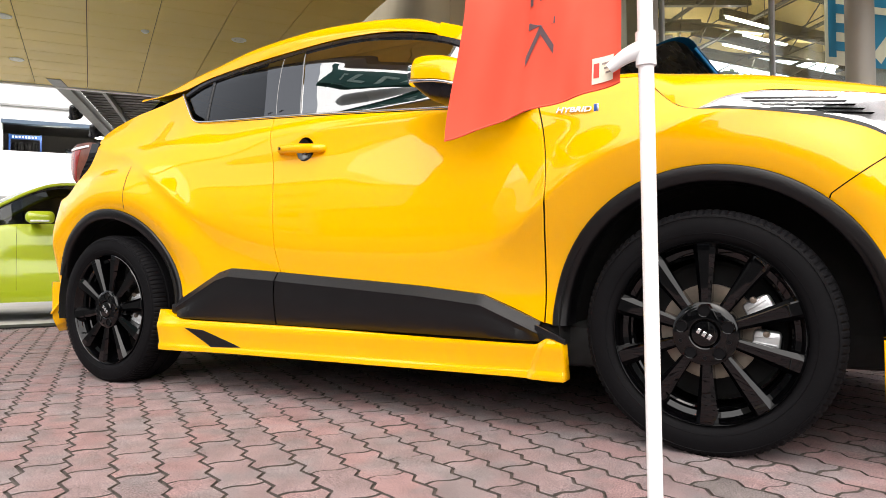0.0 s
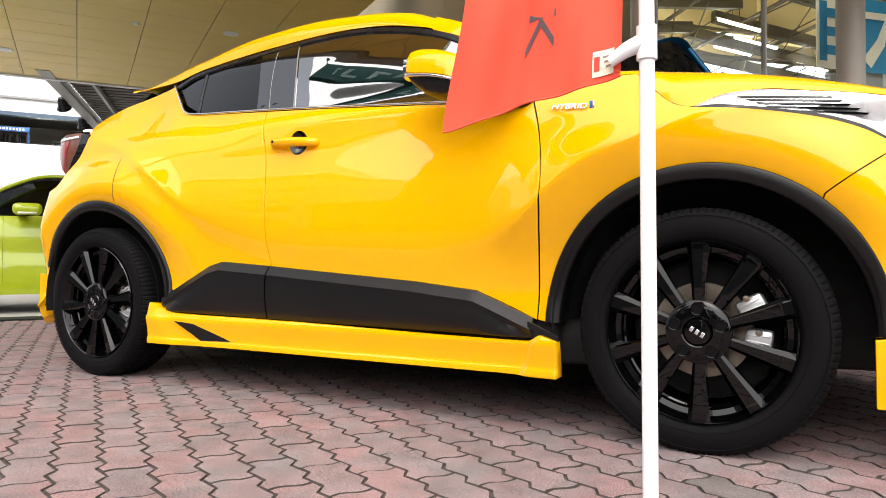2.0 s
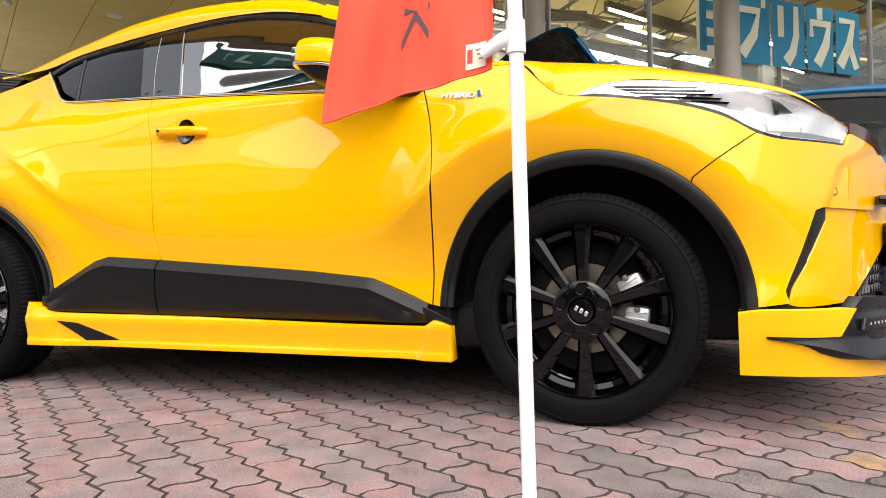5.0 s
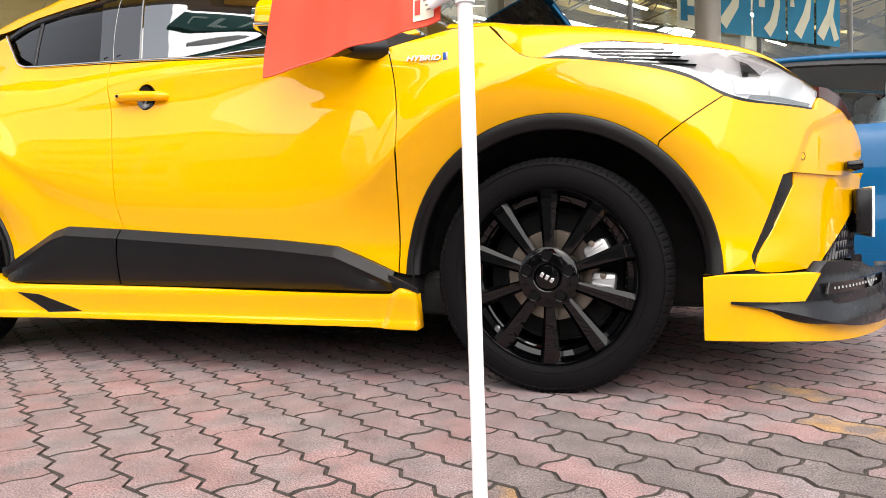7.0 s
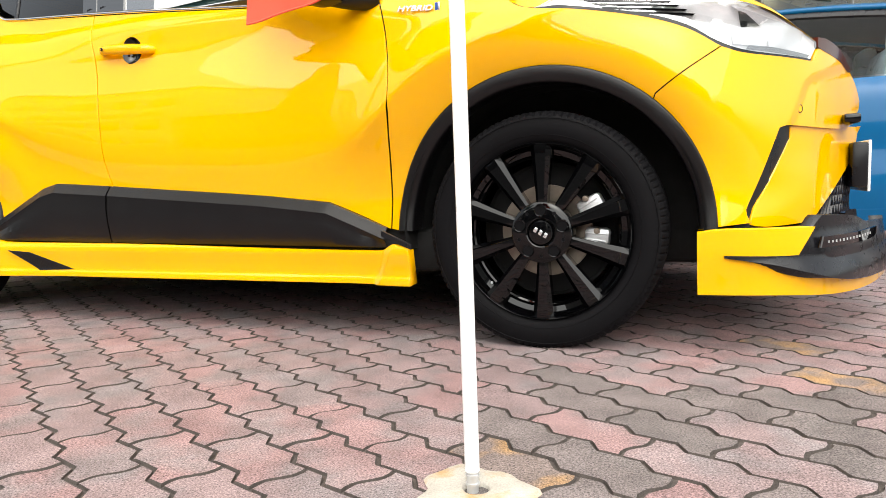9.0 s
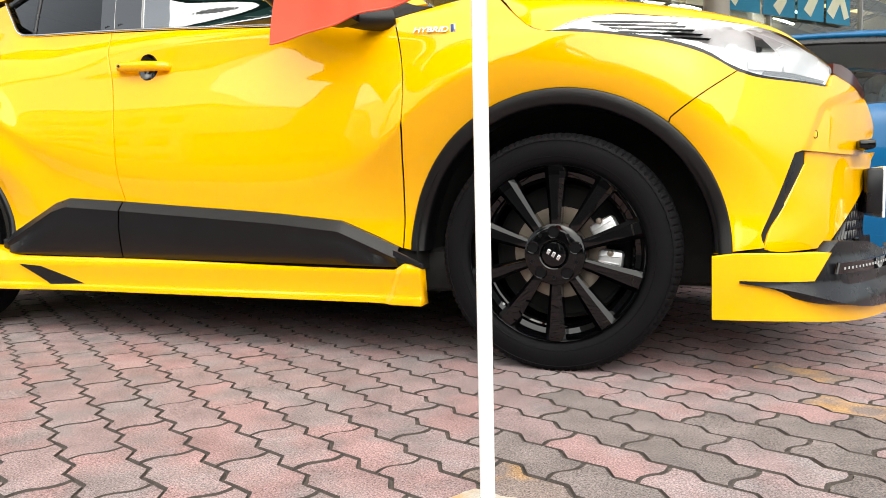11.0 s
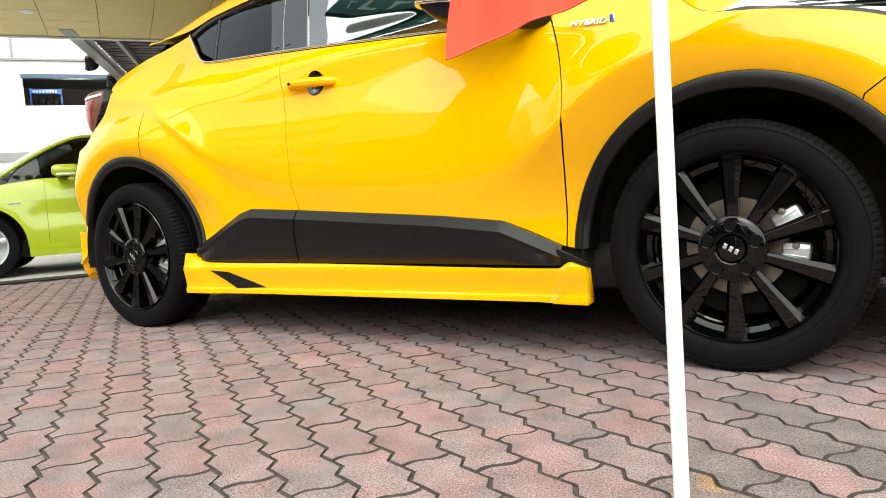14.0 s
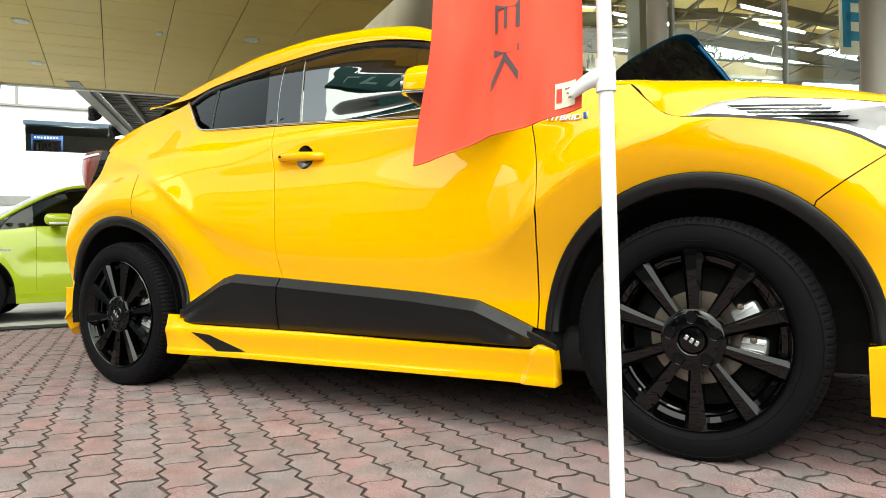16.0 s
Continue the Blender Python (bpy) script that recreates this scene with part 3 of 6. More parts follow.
for k, (x, y, z, l) in enumerate(((1.6, 6.6, 5.20, 1.7), (4.9, 6.6, 5.22, 1.6), (3.0, 9.0, 5.95, 1.6), (6.6, 9.4, 6.0, 1.6), (9.6, 8.0, 5.6, 1.6), (.2, 9.2, 5.9, 1.6), (6.2, 11.6, 6.35, 1.8), (10.4, 10.6, 6.2, 1.6), (12.6, 8.2, 5.55, 1.6), (7.8, 5.6, 4.95, 1.5), (2.8, 4.6, 4.75, 1.3), (-1.6, 6.2, 5.1, 1.5), (14.5, 10.5, 6.1, 1.6), (9.0, 12.2, 6.1, 1.8), (4.2, 11.8, 6.2, 1.8))):
    t = thing("tube_lamp", "lit white fluorescent tube hung under the roof beams", "lamp", FRONT @ Vector((x, y, z)), group="showroom tubes")
    t.rotation_euler = (0, 0, FD + .25)
    part("tube", box((l * .9, .04, .035), bevel=.010), LAMPGLOW, t)
    part("housing", box((l, .04, .02), (0, 0, .030), .006), POLEWHITE, t)
    part("hanger", tube([(0, 0, .05), (0, 0, ROOM - z)], .008, sides=6), TRUSS, t)
# an added glowing panel in place of daylight, and a tree, behind the clerestory
structure("backdrop", room(-12, 40, 34, 34.1, 0, 24), SKYPANEL, "glowing panel standing in for pale daylight behind the showroom", "backdrop")


def tree(at, height, seed, clumps=900, spread=1.0):
    rng = random.Random(seed)
    t = thing("tree", "leafy green tree behind the building", "tree", at, group="trees behind")
    bm = bmesh.new()
    tube([(0, 0, 0), (.05, .02, height * .3), (-.02, .05, height * .62)], [.14, .11, .05], bm, 8)
    for k in range(7):
        a = k * 2.4
        z = height * (.35 + .07 * k)
        tube([(0, 0, z), (.5 * spread * math.cos(a), .5 * spread * math.sin(a), z + .35), (1.0 * spread * math.cos(a + .3), 1.0 * spread * math.sin(a + .3), z + .75)], [.05, .03, .012], bm, 6)
    part("trunk", bm, BARK, t)
    vs, fs = [], []
    for k in range(clumps):
        a, h = rng.uniform(0, math.tau), rng.random()
        r = spread * (1.25 * math.sin(math.pi * (h * .85 + .1)) ** .7) * rng.uniform(.25, 1) * (.75 + .35 * math.sin(3 * a + seed))
        c = Vector((r * math.cos(a), r * math.sin(a), height * (.42 + .58 * h)))
        q = Euler((rng.uniform(0, 6), rng.uniform(0, 6), rng.uniform(0, 6))).to_matrix()
        s = rng.uniform(.07, .14)
        b = len(vs)
        vs += [tuple(c + q @ Vector(p) * s) for p in ((-1, 0, 0), (0, -.45, .1), (1, 0, 0), (0, .45, .1))]
        fs.append((b, b + 1, b + 2, b + 3))
    me = bpy.data.meshes.new("crown")
    me.from_pydata(vs, [], fs)
    meshed("crown", me, LEAF, t)
    return t


tree(FRONT @ Vector((9.0, 15.6, 0)), 8.3, 3, 2600, 1.25)
tree(FRONT @ Vector((12.6, 17.5, 0)), 8.0, 5, 1800, 1.2)
# banner panels with cream shapes on the glass
BAN = ((-.13, .26), (.30, .98), (1.03, 1.56), (1.60, 2.06), (2.11, 2.54))
STROKES = ((((.2, .25), (.8, .25)), ((.2, .5), (.8, .5)), ((.2, .75), (.8, .75)), ((.22, .1), (.22, .9))),
           (((.10, .78), (.74, .78), (.62, .42), (.34, .12)), ((.80, .90), (.90, .90))),
           (((.24, .92), (.24, .45)), ((.72, .94), (.72, .50), (.60, .24), (.40, .08))),
           (((.48, .98), (.48, .80)), ((.16, .52), (.16, .74), (.82, .74), (.70, .42), (.36, .10))),
           (((.14, .84), (.72, .84), (.54, .46), (.14, .12)), ((.58, .44), (.84, .10))))
for (a, b), strokes in zip(BAN, STROKES):
    t = thing("banner", "blue hanging banner with large cream shapes on the glass", "banner", FRONT @ Vector(((a + b) / 2, -.03, 2.525)), group="window banners")
    t.rotation_euler = (0, 0, FD)
    w, hgt = b - a, .775
    part("cloth", box((w, .008, hgt), (0, 0, hgt / 2)), BANNERBLUE if a > 0 else BANNERCREAM, t)
    for line in strokes:
        rows, n = [], len(line)
        for k, (px, pz) in enumerate(line):
            q0, q1 = line[max(0, k - 1)], line[min(n - 1, k + 1)]
            way = Vector(((q1[0] - q0[0]) * w, (q1[1] - q0[1]) * hgt)).normalized()
            wide = .036 + (.036 * k / (n - 1) if n > 2 else .012)
            c = Vector((px * w - w / 2, pz * hgt))
            e, g = c + Vector((-way.y, way.x)) * wide, c - Vector((-way.y, way.x)) * wide
            rows.append([(e.x, -.006, e.y), (e.x, -.010, e.y), (g.x, -.010, g.y), (g.x, -.006, g.y)])
        part("shape", grid_mesh(rows, closed=True), BANNERCREAM if a > 0 else BANNERBLUE, t)
# red sign in the window
t = thing("sign", "red and dark grey sign with white lettering in the showroom window", "sign", FRONT @ Vector((-1.59, .22, 2.08)))
t.rotation_euler = (0, 0, FD)
part("board", box((.30, .02, .34), (-.15, 0, .15), .004), SIGNRED, t)
part("dark_board", box((.34, .016, .30), (.172, 0, .13), .004), GREYSTEEL, t)
for k in range(6):
    part("letter_bar", box((.026, .004, .040), (-.250 + .038 * k, -.013, .165)), PAPER, t)
for k in range(5):
    part("letter_bar", box((.022, .004, .034), (.005 + .034 * k, -.013, .160)), PAPER, t)
lettering("SUV", .060, PAPER, t, Matrix.Translation((.230, -.013, .140)) @ Matrix.Rotation(radians(90), 4, "X"), "lettering")
t = thing("display_stand", "dark grey display counter in the showroom", "counter", FRONT @ Vector((-.65, 1.4, 0)))
t.rotation_euler = (0, 0, FD)
part("body", box((1.6, .5, 1.1), (0, 0, .55), .02), GREYSTEEL, t)
part("top", box((1.7, .56, .05), (0, 0, 1.125), .01), SATIN, t)
# potted plant inside the glass
t = thing("potted_plant", "thin brownish indoor plant behind the glass", "plant", FRONT @ Vector((-2.75, .55, 0)))
part("pot", lathe([(.001, 0), (.14, 0), (.19, .40), (.17, .40), (.16, .36), (.001, .36)], Matrix.Rotation(radians(90), 4, "X"), 24), GREYSTEEL, t)
bm = bmesh.new()
rng = random.Random(4)
vs, fs = [], []
for k in range(5):
    tip = Vector((rng.uniform(-.3, .3), rng.uniform(-.25, .25), rng.uniform(2.1, 2.9)))
    line = rounded([(0, 0, .36), (tip.x * .3, tip.y * .3, 1.3), tuple(tip)], .2)
    tube(line, [.014 - .009 * i / len(line) for i in range(len(line))], bm, 6)
    for p in line[4:]:
        for q in range(9):
            c = p + Vector((rng.uniform(-.13, .13), rng.uniform(-.13, .13), rng.uniform(-.1, .1)))
            r = Euler((rng.uniform(0, 6), rng.uniform(0, 6), rng.uniform(0, 6))).to_matrix()
            b = len(vs)
            vs += [tuple(c + r @ Vector(v) * .05) for v in ((-1, 0, 0), (0, -.35, .1), (1, 0, 0), (0, .35, .1))]
            fs.append((b, b + 1, b + 2, b + 3))
part("stem", bm, BARK, t)
me = bpy.data.meshes.new("leaves")
me.from_pydata(vs, [], fs)
meshed("leaves", me, LEAF, t)

# ---- across the street, behind the camera ----
# added out of view: heights and gaps shape the skyline mirrored in the paint
for k, (x, y, w, h, dep, turn) in enumerate(((-43, -31, 37, 14.0, 9, 0), (-21.8, -32, 5.2, 5.6, 9, 0), (-15.4, -31, 6.8, 17.0, 9, 0), (-7.0, -32, 8.5, 6.0, 9, 0), (2.6, -32, 9.0, 5.2, 9, 0), (13.5, -31, 11, 6.6, 9, 0), (27, -31, 15, 9, 10, 0), (44, -14, 16, 4.0, 9, 90))):
    t = thing("street_building", "plain grey building added out of view to shape the car's reflections", "building", (x, y, 0), group="street buildings")
    t.rotation_euler = (0, 0, radians(turn))
    part("wall", box((w, dep, h), (0, 0, h / 2), .05), BUILDPALE if k in (0, 4) else BUILDGREY, t)
    part("roof", box((w + .4, dep + .4, .3), (0, 0, h + .15), .03), GREYSTEEL, t)
    for i in range(int(w // 2.6)):
        for j in range(int(h // 3)):
            part("window", box((1.5, .12, 1.5), (-w / 2 + 1.6 + 2.6 * i, dep / 2 + .02, 1.9 + 3 * j), .02), WINDOWDARK, t)
# the dealer's green roadside sign that the car's glass mirrors
t = thing("roadside_sign", "dark green roadside sign on a curved grey mast", "sign", (-5.6, -4.6, 0))
t.rotation_euler = (0, 0, radians(-40))
part("mast", tube(rounded([(-1.75, 0, 0), (-1.75, 0, 4.2), (-1.50, 0, 5.5), (-.80, 0, 6.5), (.3, 0, 7.0)], .25), .17, sides=18), GREYSTEEL, t)
part("upper_board", box((4.7, .22, .92), (-.35, .02, 7.58), .03), SIGNGREEN, t)
part("lower_board", box((2.7, .20, 2.3), (.75, .02, 5.45), .03), SIGNGREEN, t)
for k in range(7):  # two strokes stand for each letter
    part("letter_bar", box((.10, .02, .44), (-1.95 + .52 * k, .14, 7.58)), SIGNMINT, t)
    part("letter_bar", box((.22, .02, .10), (-1.80 + .52 * k, .14, 7.75 - .34 * (k % 2))), SIGNMINT, t)
for r in range(5):
    for k in range(9):
        part("letter_bar", box((.15, .02, .11), (-.35 + .25 * k, .13, 6.35 - .26 * r)), SIGNMINT, t)


# ---- other cars: saloons with a fastback roof ----
def fastback(label, paint, m, bonnet_up=False, cab=0.0):
    """A hatchback facing +x, its front axle at the origin, its flanks at y = 0 and 1.76."""
    t = new("car")
    tagged(t, label, "car")
    t.matrix_world = m
    mid = .88
    waist = [(0.12, .06), (0.25, .02), (0.45, .0), (0.65, .01), (0.82, .03), (0.92, .06), (0.98, .10), (1.10, .17), (1.25, .26), (1.36, .34), (1.43, .44)]

    def f(x, z):
        y = curve(waist, z) - .015 * math.exp(-((math.hypot(x, z - .32) - .42) / .14) ** 2) - .015 * math.exp(-((math.hypot(x + 2.7, z - .32) - .42) / .14) ** 2)
        y += .018 * math.exp(-((z - .60) / .09) ** 2) * smooth(-2.2, -1.8, x) * smooth(-.3, -.6, x)
        return y + .80 * (max(0, x - .25) / .66) ** 2.3 + .55 * (max(0, -3.0 - x) / .62) ** 2.2

    def two(name, outline, fun, mat, **more):
        return [shell(name, outline, fun, PRIVACY if not h and mat is CLEARGLASS else mat, t, half=h, step=.05, **more) for h in (None, mid)]

    gap_x = -.57
    back = -.40 if bonnet_up else 0.0  # the longer front door of one of them

    def fore(points):
        """Carries the cabin's outline forward for a cab-forward body."""
        return [(x + cab * smooth(-2.7, -1.5, x), z - (.11 * cab * smooth(-1.1, -.55, x) if z < 1.0 else 0)) for x, z in points]

    two("front_fender", ring([(gap_x + .0015, .90), (gap_x + .0015, .30)], [(gap_x + .0015, .30), (-.385, .30)], arc(0, .32, .385, 180, 0)[::1], [(.385, .30), (.80, .28)], [(.80, .28), (.92, .50), (.90, .62)], [(.90, .62), (.60, .76), (.10, .86), (-.40, .935), (gap_x + .0015, .955)], [(gap_x + .0015, .955), (gap_x + .0015, .90)]), f, paint)
    two("front_door", ring([(gap_x - .0015, .955), (gap_x - .0015, .60), (gap_x - .0015, .30)], [(gap_x - .0015, .30), (-1.60 + back, .30)], [(-1.60 + back, .30), (-1.66 + back, .60), (-1.66 + back, .975)], [(-1.66 + back, .975), (gap_x - .0015, .955)]), f, paint)
    two("rear_quarter", ring([(-1.666 + back, .975), (-1.666 + back, .60), (-1.61 + back, .30)], [(-1.61 + back, .30), (-2.315, .30)], arc(-2.7, .32, .385, 0, 180), [(-3.085, .30), (-3.55, .32)], [(-3.55, .32), (-3.62, .70), (-3.55, 1.02)], [(-3.55, 1.02), (-2.9, 1.05), (-2.2, 1.00), (-1.666 + back, .975)]), f, paint)
    two("sill", ring([(-.39, .30), (-2.31, .30)], [(-2.31, .30), (-2.31, .19)], [(-2.31, .19), (-.39, .19)], [(-.39, .19), (-.39, .30)]), lambda x, z: f(x, z) - .006, paint, depth=.04)
    pane = CLEARGLASS if bonnet_up else PRIVACY
    high = 1.34 + .10 * back
    two("front_glass", ring(fore([(-.64, .965), (-1.62 + back, .985)]), fore([(-1.62 + back, .985), (-1.66 + back, high)]), fore([(-1.66 + back, high), (-1.35, 1.345), (-1.10, 1.27), (-.78, 1.08), (-.64, .965)])), lambda x, z: f(x, z) + .012, pane, depth=0)
    two("rear_glass", ring([(-1.70 + back, .985), (-2.75, 1.03)], [(-2.75, 1.03), (-2.45, 1.22), (-2.12 + .1 * back, 1.30 + .03 * back), (-1.72 + back, high)], [(-1.72 + back, high), (-1.70 + back, .985)]), lambda x, z: f(x, z) + .012, pane, depth=0)
    two("quarter_trim", ring(fore([(-.30, .93), (-.64, .962)]), fore([(-.64, .962), (-.72, 1.03)]), fore([(-.72, 1.03), (-.52, 1.00), (-.30, .93)])), lambda x, z: f(x, z) - .002, SATIN)
    two("window_frame", ring(fore([(-.62, .957), (-.80, 1.105), (-1.12, 1.295), (-1.36, 1.37), (-1.70, 1.365), (-2.1, 1.325), (-2.47, 1.24), (-2.82, 1.04)]), fore([(-2.82, 1.04), (-2.76, 1.03)]), fore([(-2.76, 1.03), (-2.45, 1.21), (-2.1, 1.29), (-1.68, 1.335), (-1.35, 1.34), (-1.10, 1.265), (-.78, 1.075), (-.66, .962)]), fore([(-.66, .962), (-.62, .957)])), lambda x, z: f(x, z) + .002, SATIN)
    two("door_post", ring([(-1.62 + back, .985), (-1.70 + back, .985)], [(-1.70 + back, .985), (-1.73 + back, high)], [(-1.73 + back, high), (-1.66 + back, high)], [(-1.66 + back, high), (-1.62 + back, .985)]), lambda x, z: f(x, z) + .004, SATIN)
    edge = fore([(-.55, .955), (-.80, 1.115), (-1.12, 1.305), (-1.36, 1.380), (-1.70, 1.376), (-2.1, 1.335), (-2.47, 1.250), (-2.85, 1.06), (-3.50, 1.03)])
    crown = fore([(-.55, 1.02), (-.80, 1.17), (-1.12, 1.36), (-1.36, 1.455), (-1.70, 1.47), (-2.1, 1.44), (-2.47, 1.36), (-2.85, 1.24), (-3.50, 1.06)])

    if not bonnet_up:  # the screen of the cab-forward body hardly rises over its pillars
        crown = [(x, z - .050 * smooth(-1.75, -1.30, x - cab)) for x, z in crown]

    def sheet(name, xs, mat, e=edge, c=crown, power=2.6, lean=0.0):
        rows = []
        for x in xs:
            ze, zc = curve(e[::-1], x), curve(c[::-1], x)
            ye = f(x, ze)
            row = [(x + lean * (1 - (1 - j / 12) ** 2), ye + (mid - ye) * j / 12, ze + (zc - ze) * (1 - (1 - j / 12) ** power)) for j in range(13)]
            rows.append(row + [(a, 2 * mid - b, q) for a, b, q in row[-2::-1]])
        return part(name, grid_mesh(rows), mat, t)

    sheet("windscreen", np.linspace(-1.20 + cab, -.56 + cab, 12), CLEARGLASS, lean=.22)
    sheet("roof", np.linspace(-2.35, -1.20 + cab, 18), paint, lean=.0)
    if bonnet_up:
        sheet("headliner", np.linspace(-2.35, -1.25, 12), SEAT, edge, [(x, z - .045) for x, z in crown], lean=.0)
        rows = [[(-1.02 + .19 * math.cos(a) * .35, .46 + .19 * math.sin(a), .98 + .19 * math.cos(a) * .93)] for a in np.linspace(0, math.tau, 29)]
        part("steering_wheel", tube([r[0] for r in rows], .016, sides=8), SEAT, t)
        part("rear_view_mirror", box((.03, .22, .06), (-1.18, mid, 1.26), .012), SEAT, t)
    sheet("rear_screen", np.linspace(-3.50, -2.35, 14), PRIVACY)
    for s in (0, 1):
        line = [(x, (f(x, z) + .0) if not s else 2 * mid - f(x, z), z) for x, z in rounded(fore([(-.50, .945), (-.80, 1.118), (-1.12, 1.308), (-1.36, 1.384), (-1.70, 1.380), (-2.1, 1.338), (-2.47, 1.252), (-2.88, 1.05)]), .06)]
        part("roof_rail", tube(line, .018, sides=10), paint, t)
        yy = -.11 if not s else 2 * mid + .11
        mir = part("door_mirror", box((.25, .17, .115), (-.78, yy, 1.015), .048, segs=4), paint, t)
        part("mirror_signal", box((.16, .03, .018), (-.78, yy - (.075 if not s else -.075), .975), .006), LAMPWHITE, mir)
        part("mirror_foot", box((.08, .12, .03), (-.72, .04 if not s else 2 * mid - .04, .975), .01), SATIN, mir)
        part("badge_bar", box((.11, .004, .016), (-.30, f(-.30, .72) - .003 if not s else 2 * mid - f(-.30, .72) + .003, .72)), SILVER, t)
        for x in (-1.45, -2.25):
            y = f(x, .84)
            part("door_handle", box((.20, .035, .028), (x, y - .012 if not s else 2 * mid - y + .012, .84), .010), paint, t)
        for x in (0, -2.7):
            y = .0 if not s else 2 * mid
            w = new("wheel")
            w.parent = t
            w.matrix_basis = Matrix.Translation((x, y, .315)) @ (Matrix.Rotation(math.pi, 4, "Z") if s else Matrix())
            part("tyre", lathe([(.300, .19), (.316, .16), (.318, .03), (.305, .006), (.265, .0), (.222, .008), (.215, .02)], Matrix(), 48), RUBBER, w)
            part("rim", lathe([(.218, .012), (.20, .03), (.19, .10), (.10, .06), (.06, .03), (.001, .028)], Matrix(), 40), CALIPER, w)
            for k in range(5):
                part("spoke", box((.05, .03, .15), m=Matrix.Rotation(math.tau * k / 5, 4, "Y") @ Matrix.Translation((0, .028, .135)), bevel=.01), CALIPER, w)
    edge2, crown2 = [(.92, .60), (.60, .762), (.10, .862), (-.40, .937), (-.55, .955)], [(.92, .70), (.60, .86), (.10, .97), (-.40, 1.02), (-.55, 1.03)]
    if bonnet_up:
        # raised bonnet, its lined underside turned forwards
        lift = m.inverted() @ Matrix.Translation((.12, 2.46, 1.0)) @ Matrix.Rotation(radians(225), 4, "Z") @ Matrix.Rotation(radians(-53), 4, "Y")

        def leaf(drop, shrink, ribs=0.0):
            rows = []
            for q in np.linspace(0, 1, 17):
                row = []
                for r in np.linspace(-1, 1, 25):
                    x = 1.07 * q * (1 - .10 * abs(r) ** 4) * shrink + (1 - shrink) * .5
                    z = .05 * (1 - r * r) - .06 * abs(r) ** 8 + .03 * math.sin(math.pi * q) - drop
                    z += ribs * (smooth(.35, .5, abs(math.sin(3.1 * r + .4))) + smooth(.4, .6, abs(math.sin(2.6 * q + .3)))) * (1 - abs(r) ** 6)
                    row.append(lift @ Vector((x, -.66 + .66 * r * shrink * (1 - .08 * q), z)))
                rows.append(row)
            return rows

        hood = part("bonnet", grid_mesh(leaf(0, 1.0)), paint, t, "raised blue bonnet with a black lined underside")
        part("bonnet_lining", grid_mesh(leaf(.046, .990, .016)), SATIN, hood)
        rim_bm = bmesh.new()
        outer = leaf(.018, 1.0)
        for line in ([r[-1] for r in outer],):
            tube(line, .009, rim_bm, sides=8)
        part("bonnet_edge", rim_bm, paint, hood)
        part("prop_rod", tube([lift @ Vector((.1, -.1, -.06)), lift @ Vector((.62, -.16, -.05))], .006, sides=6), SATIN, t)
        part("engine_block", box((.95, 1.2, .30), (.15, mid, .68), .06, segs=3), DARK, t)
    else:
        sheet("bonnet", np.linspace(-.56, .80, 16), paint, edge2, crown2, 2.2, .06)
    part("nose", grid_mesh([[(.25 + .66 * (max(.03, min(y, 2 * mid - y)) / .80) ** (1 / 2.3) - .012, y, z) for y in np.linspace(.12, 2 * mid - .12, 21)] for z in (.22, .45, .62, .74)]), paint, t)
    part("tail", grid_mesh([[(-3.0 - .62 * (max(.02, min(y, 2 * mid - y)) / .55) ** (1 / 2.2) + .012, y, z) for y in np.linspace(.10, 2 * mid - .10, 21)] for z in (.28, .6, .9, 1.03)]), paint, t)
    part("underbody", box((4.0, 1.5, .16), (-1.35, mid, .27), .03), DARK, t)
    for s in (0, 1):
        for x in (0, -2.7):
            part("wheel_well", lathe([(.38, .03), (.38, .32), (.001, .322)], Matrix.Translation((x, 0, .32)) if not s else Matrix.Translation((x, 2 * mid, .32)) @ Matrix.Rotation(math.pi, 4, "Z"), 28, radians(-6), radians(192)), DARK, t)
    for s in (0, 1):
        shell("inner_shell", ring([(-3.2, 1.0), (-.5, .93), (.4, .76)], [(.4, .76), (.40, .32)], arc(0, .32, .37, 0, 180), [(-.37, .28), (-2.33, .28)], arc(-2.7, .32, .37, 0, 180), [(-3.07, .32), (-3.2, .34)], [(-3.2, .34), (-3.2, 1.0)], step=.08), lambda x, z: f(x, z) + .04, DARK, t, depth=0, step=.1, half=mid if s else None)
    part("dashboard", box((.45, 1.4, .25), (-.72, mid, .86), .06), SEAT, t)
    for x in (-1.45 + 1.2 * back, -2.3 + back):
        for y in (.46, 1.30):
            part("seat_back", box((.13, .48, .60), m=Matrix.Translation((x, y, .86)) @ Matrix.Rotation(radians(-14), 4, "Y"), bevel=.05), SEATCOVER if bonnet_up and x > -2 else SEAT, t)
            part("headrest", box((.10, .26, .16), (x - .10, y, 1.20), .04), SEATCOVER if bonnet_up and x > -2 else SEAT, t)
    return t


fastback("lime green hatchback parked on the forecourt", LIME, Matrix.Translation(placed(-6.5 - 1.76, -2.72)) @ Matrix.Rotation(radians(237), 4, "Z"), cab=.42)
fastback("metallic blue hatchback with its bonnet raised", BLUE, Matrix.Translation((-.62, 3.68, 0)) @ Matrix.Rotation(math.pi, 4, "Z") @ Matrix.Diagonal((1, 1, .955, 1)), True)


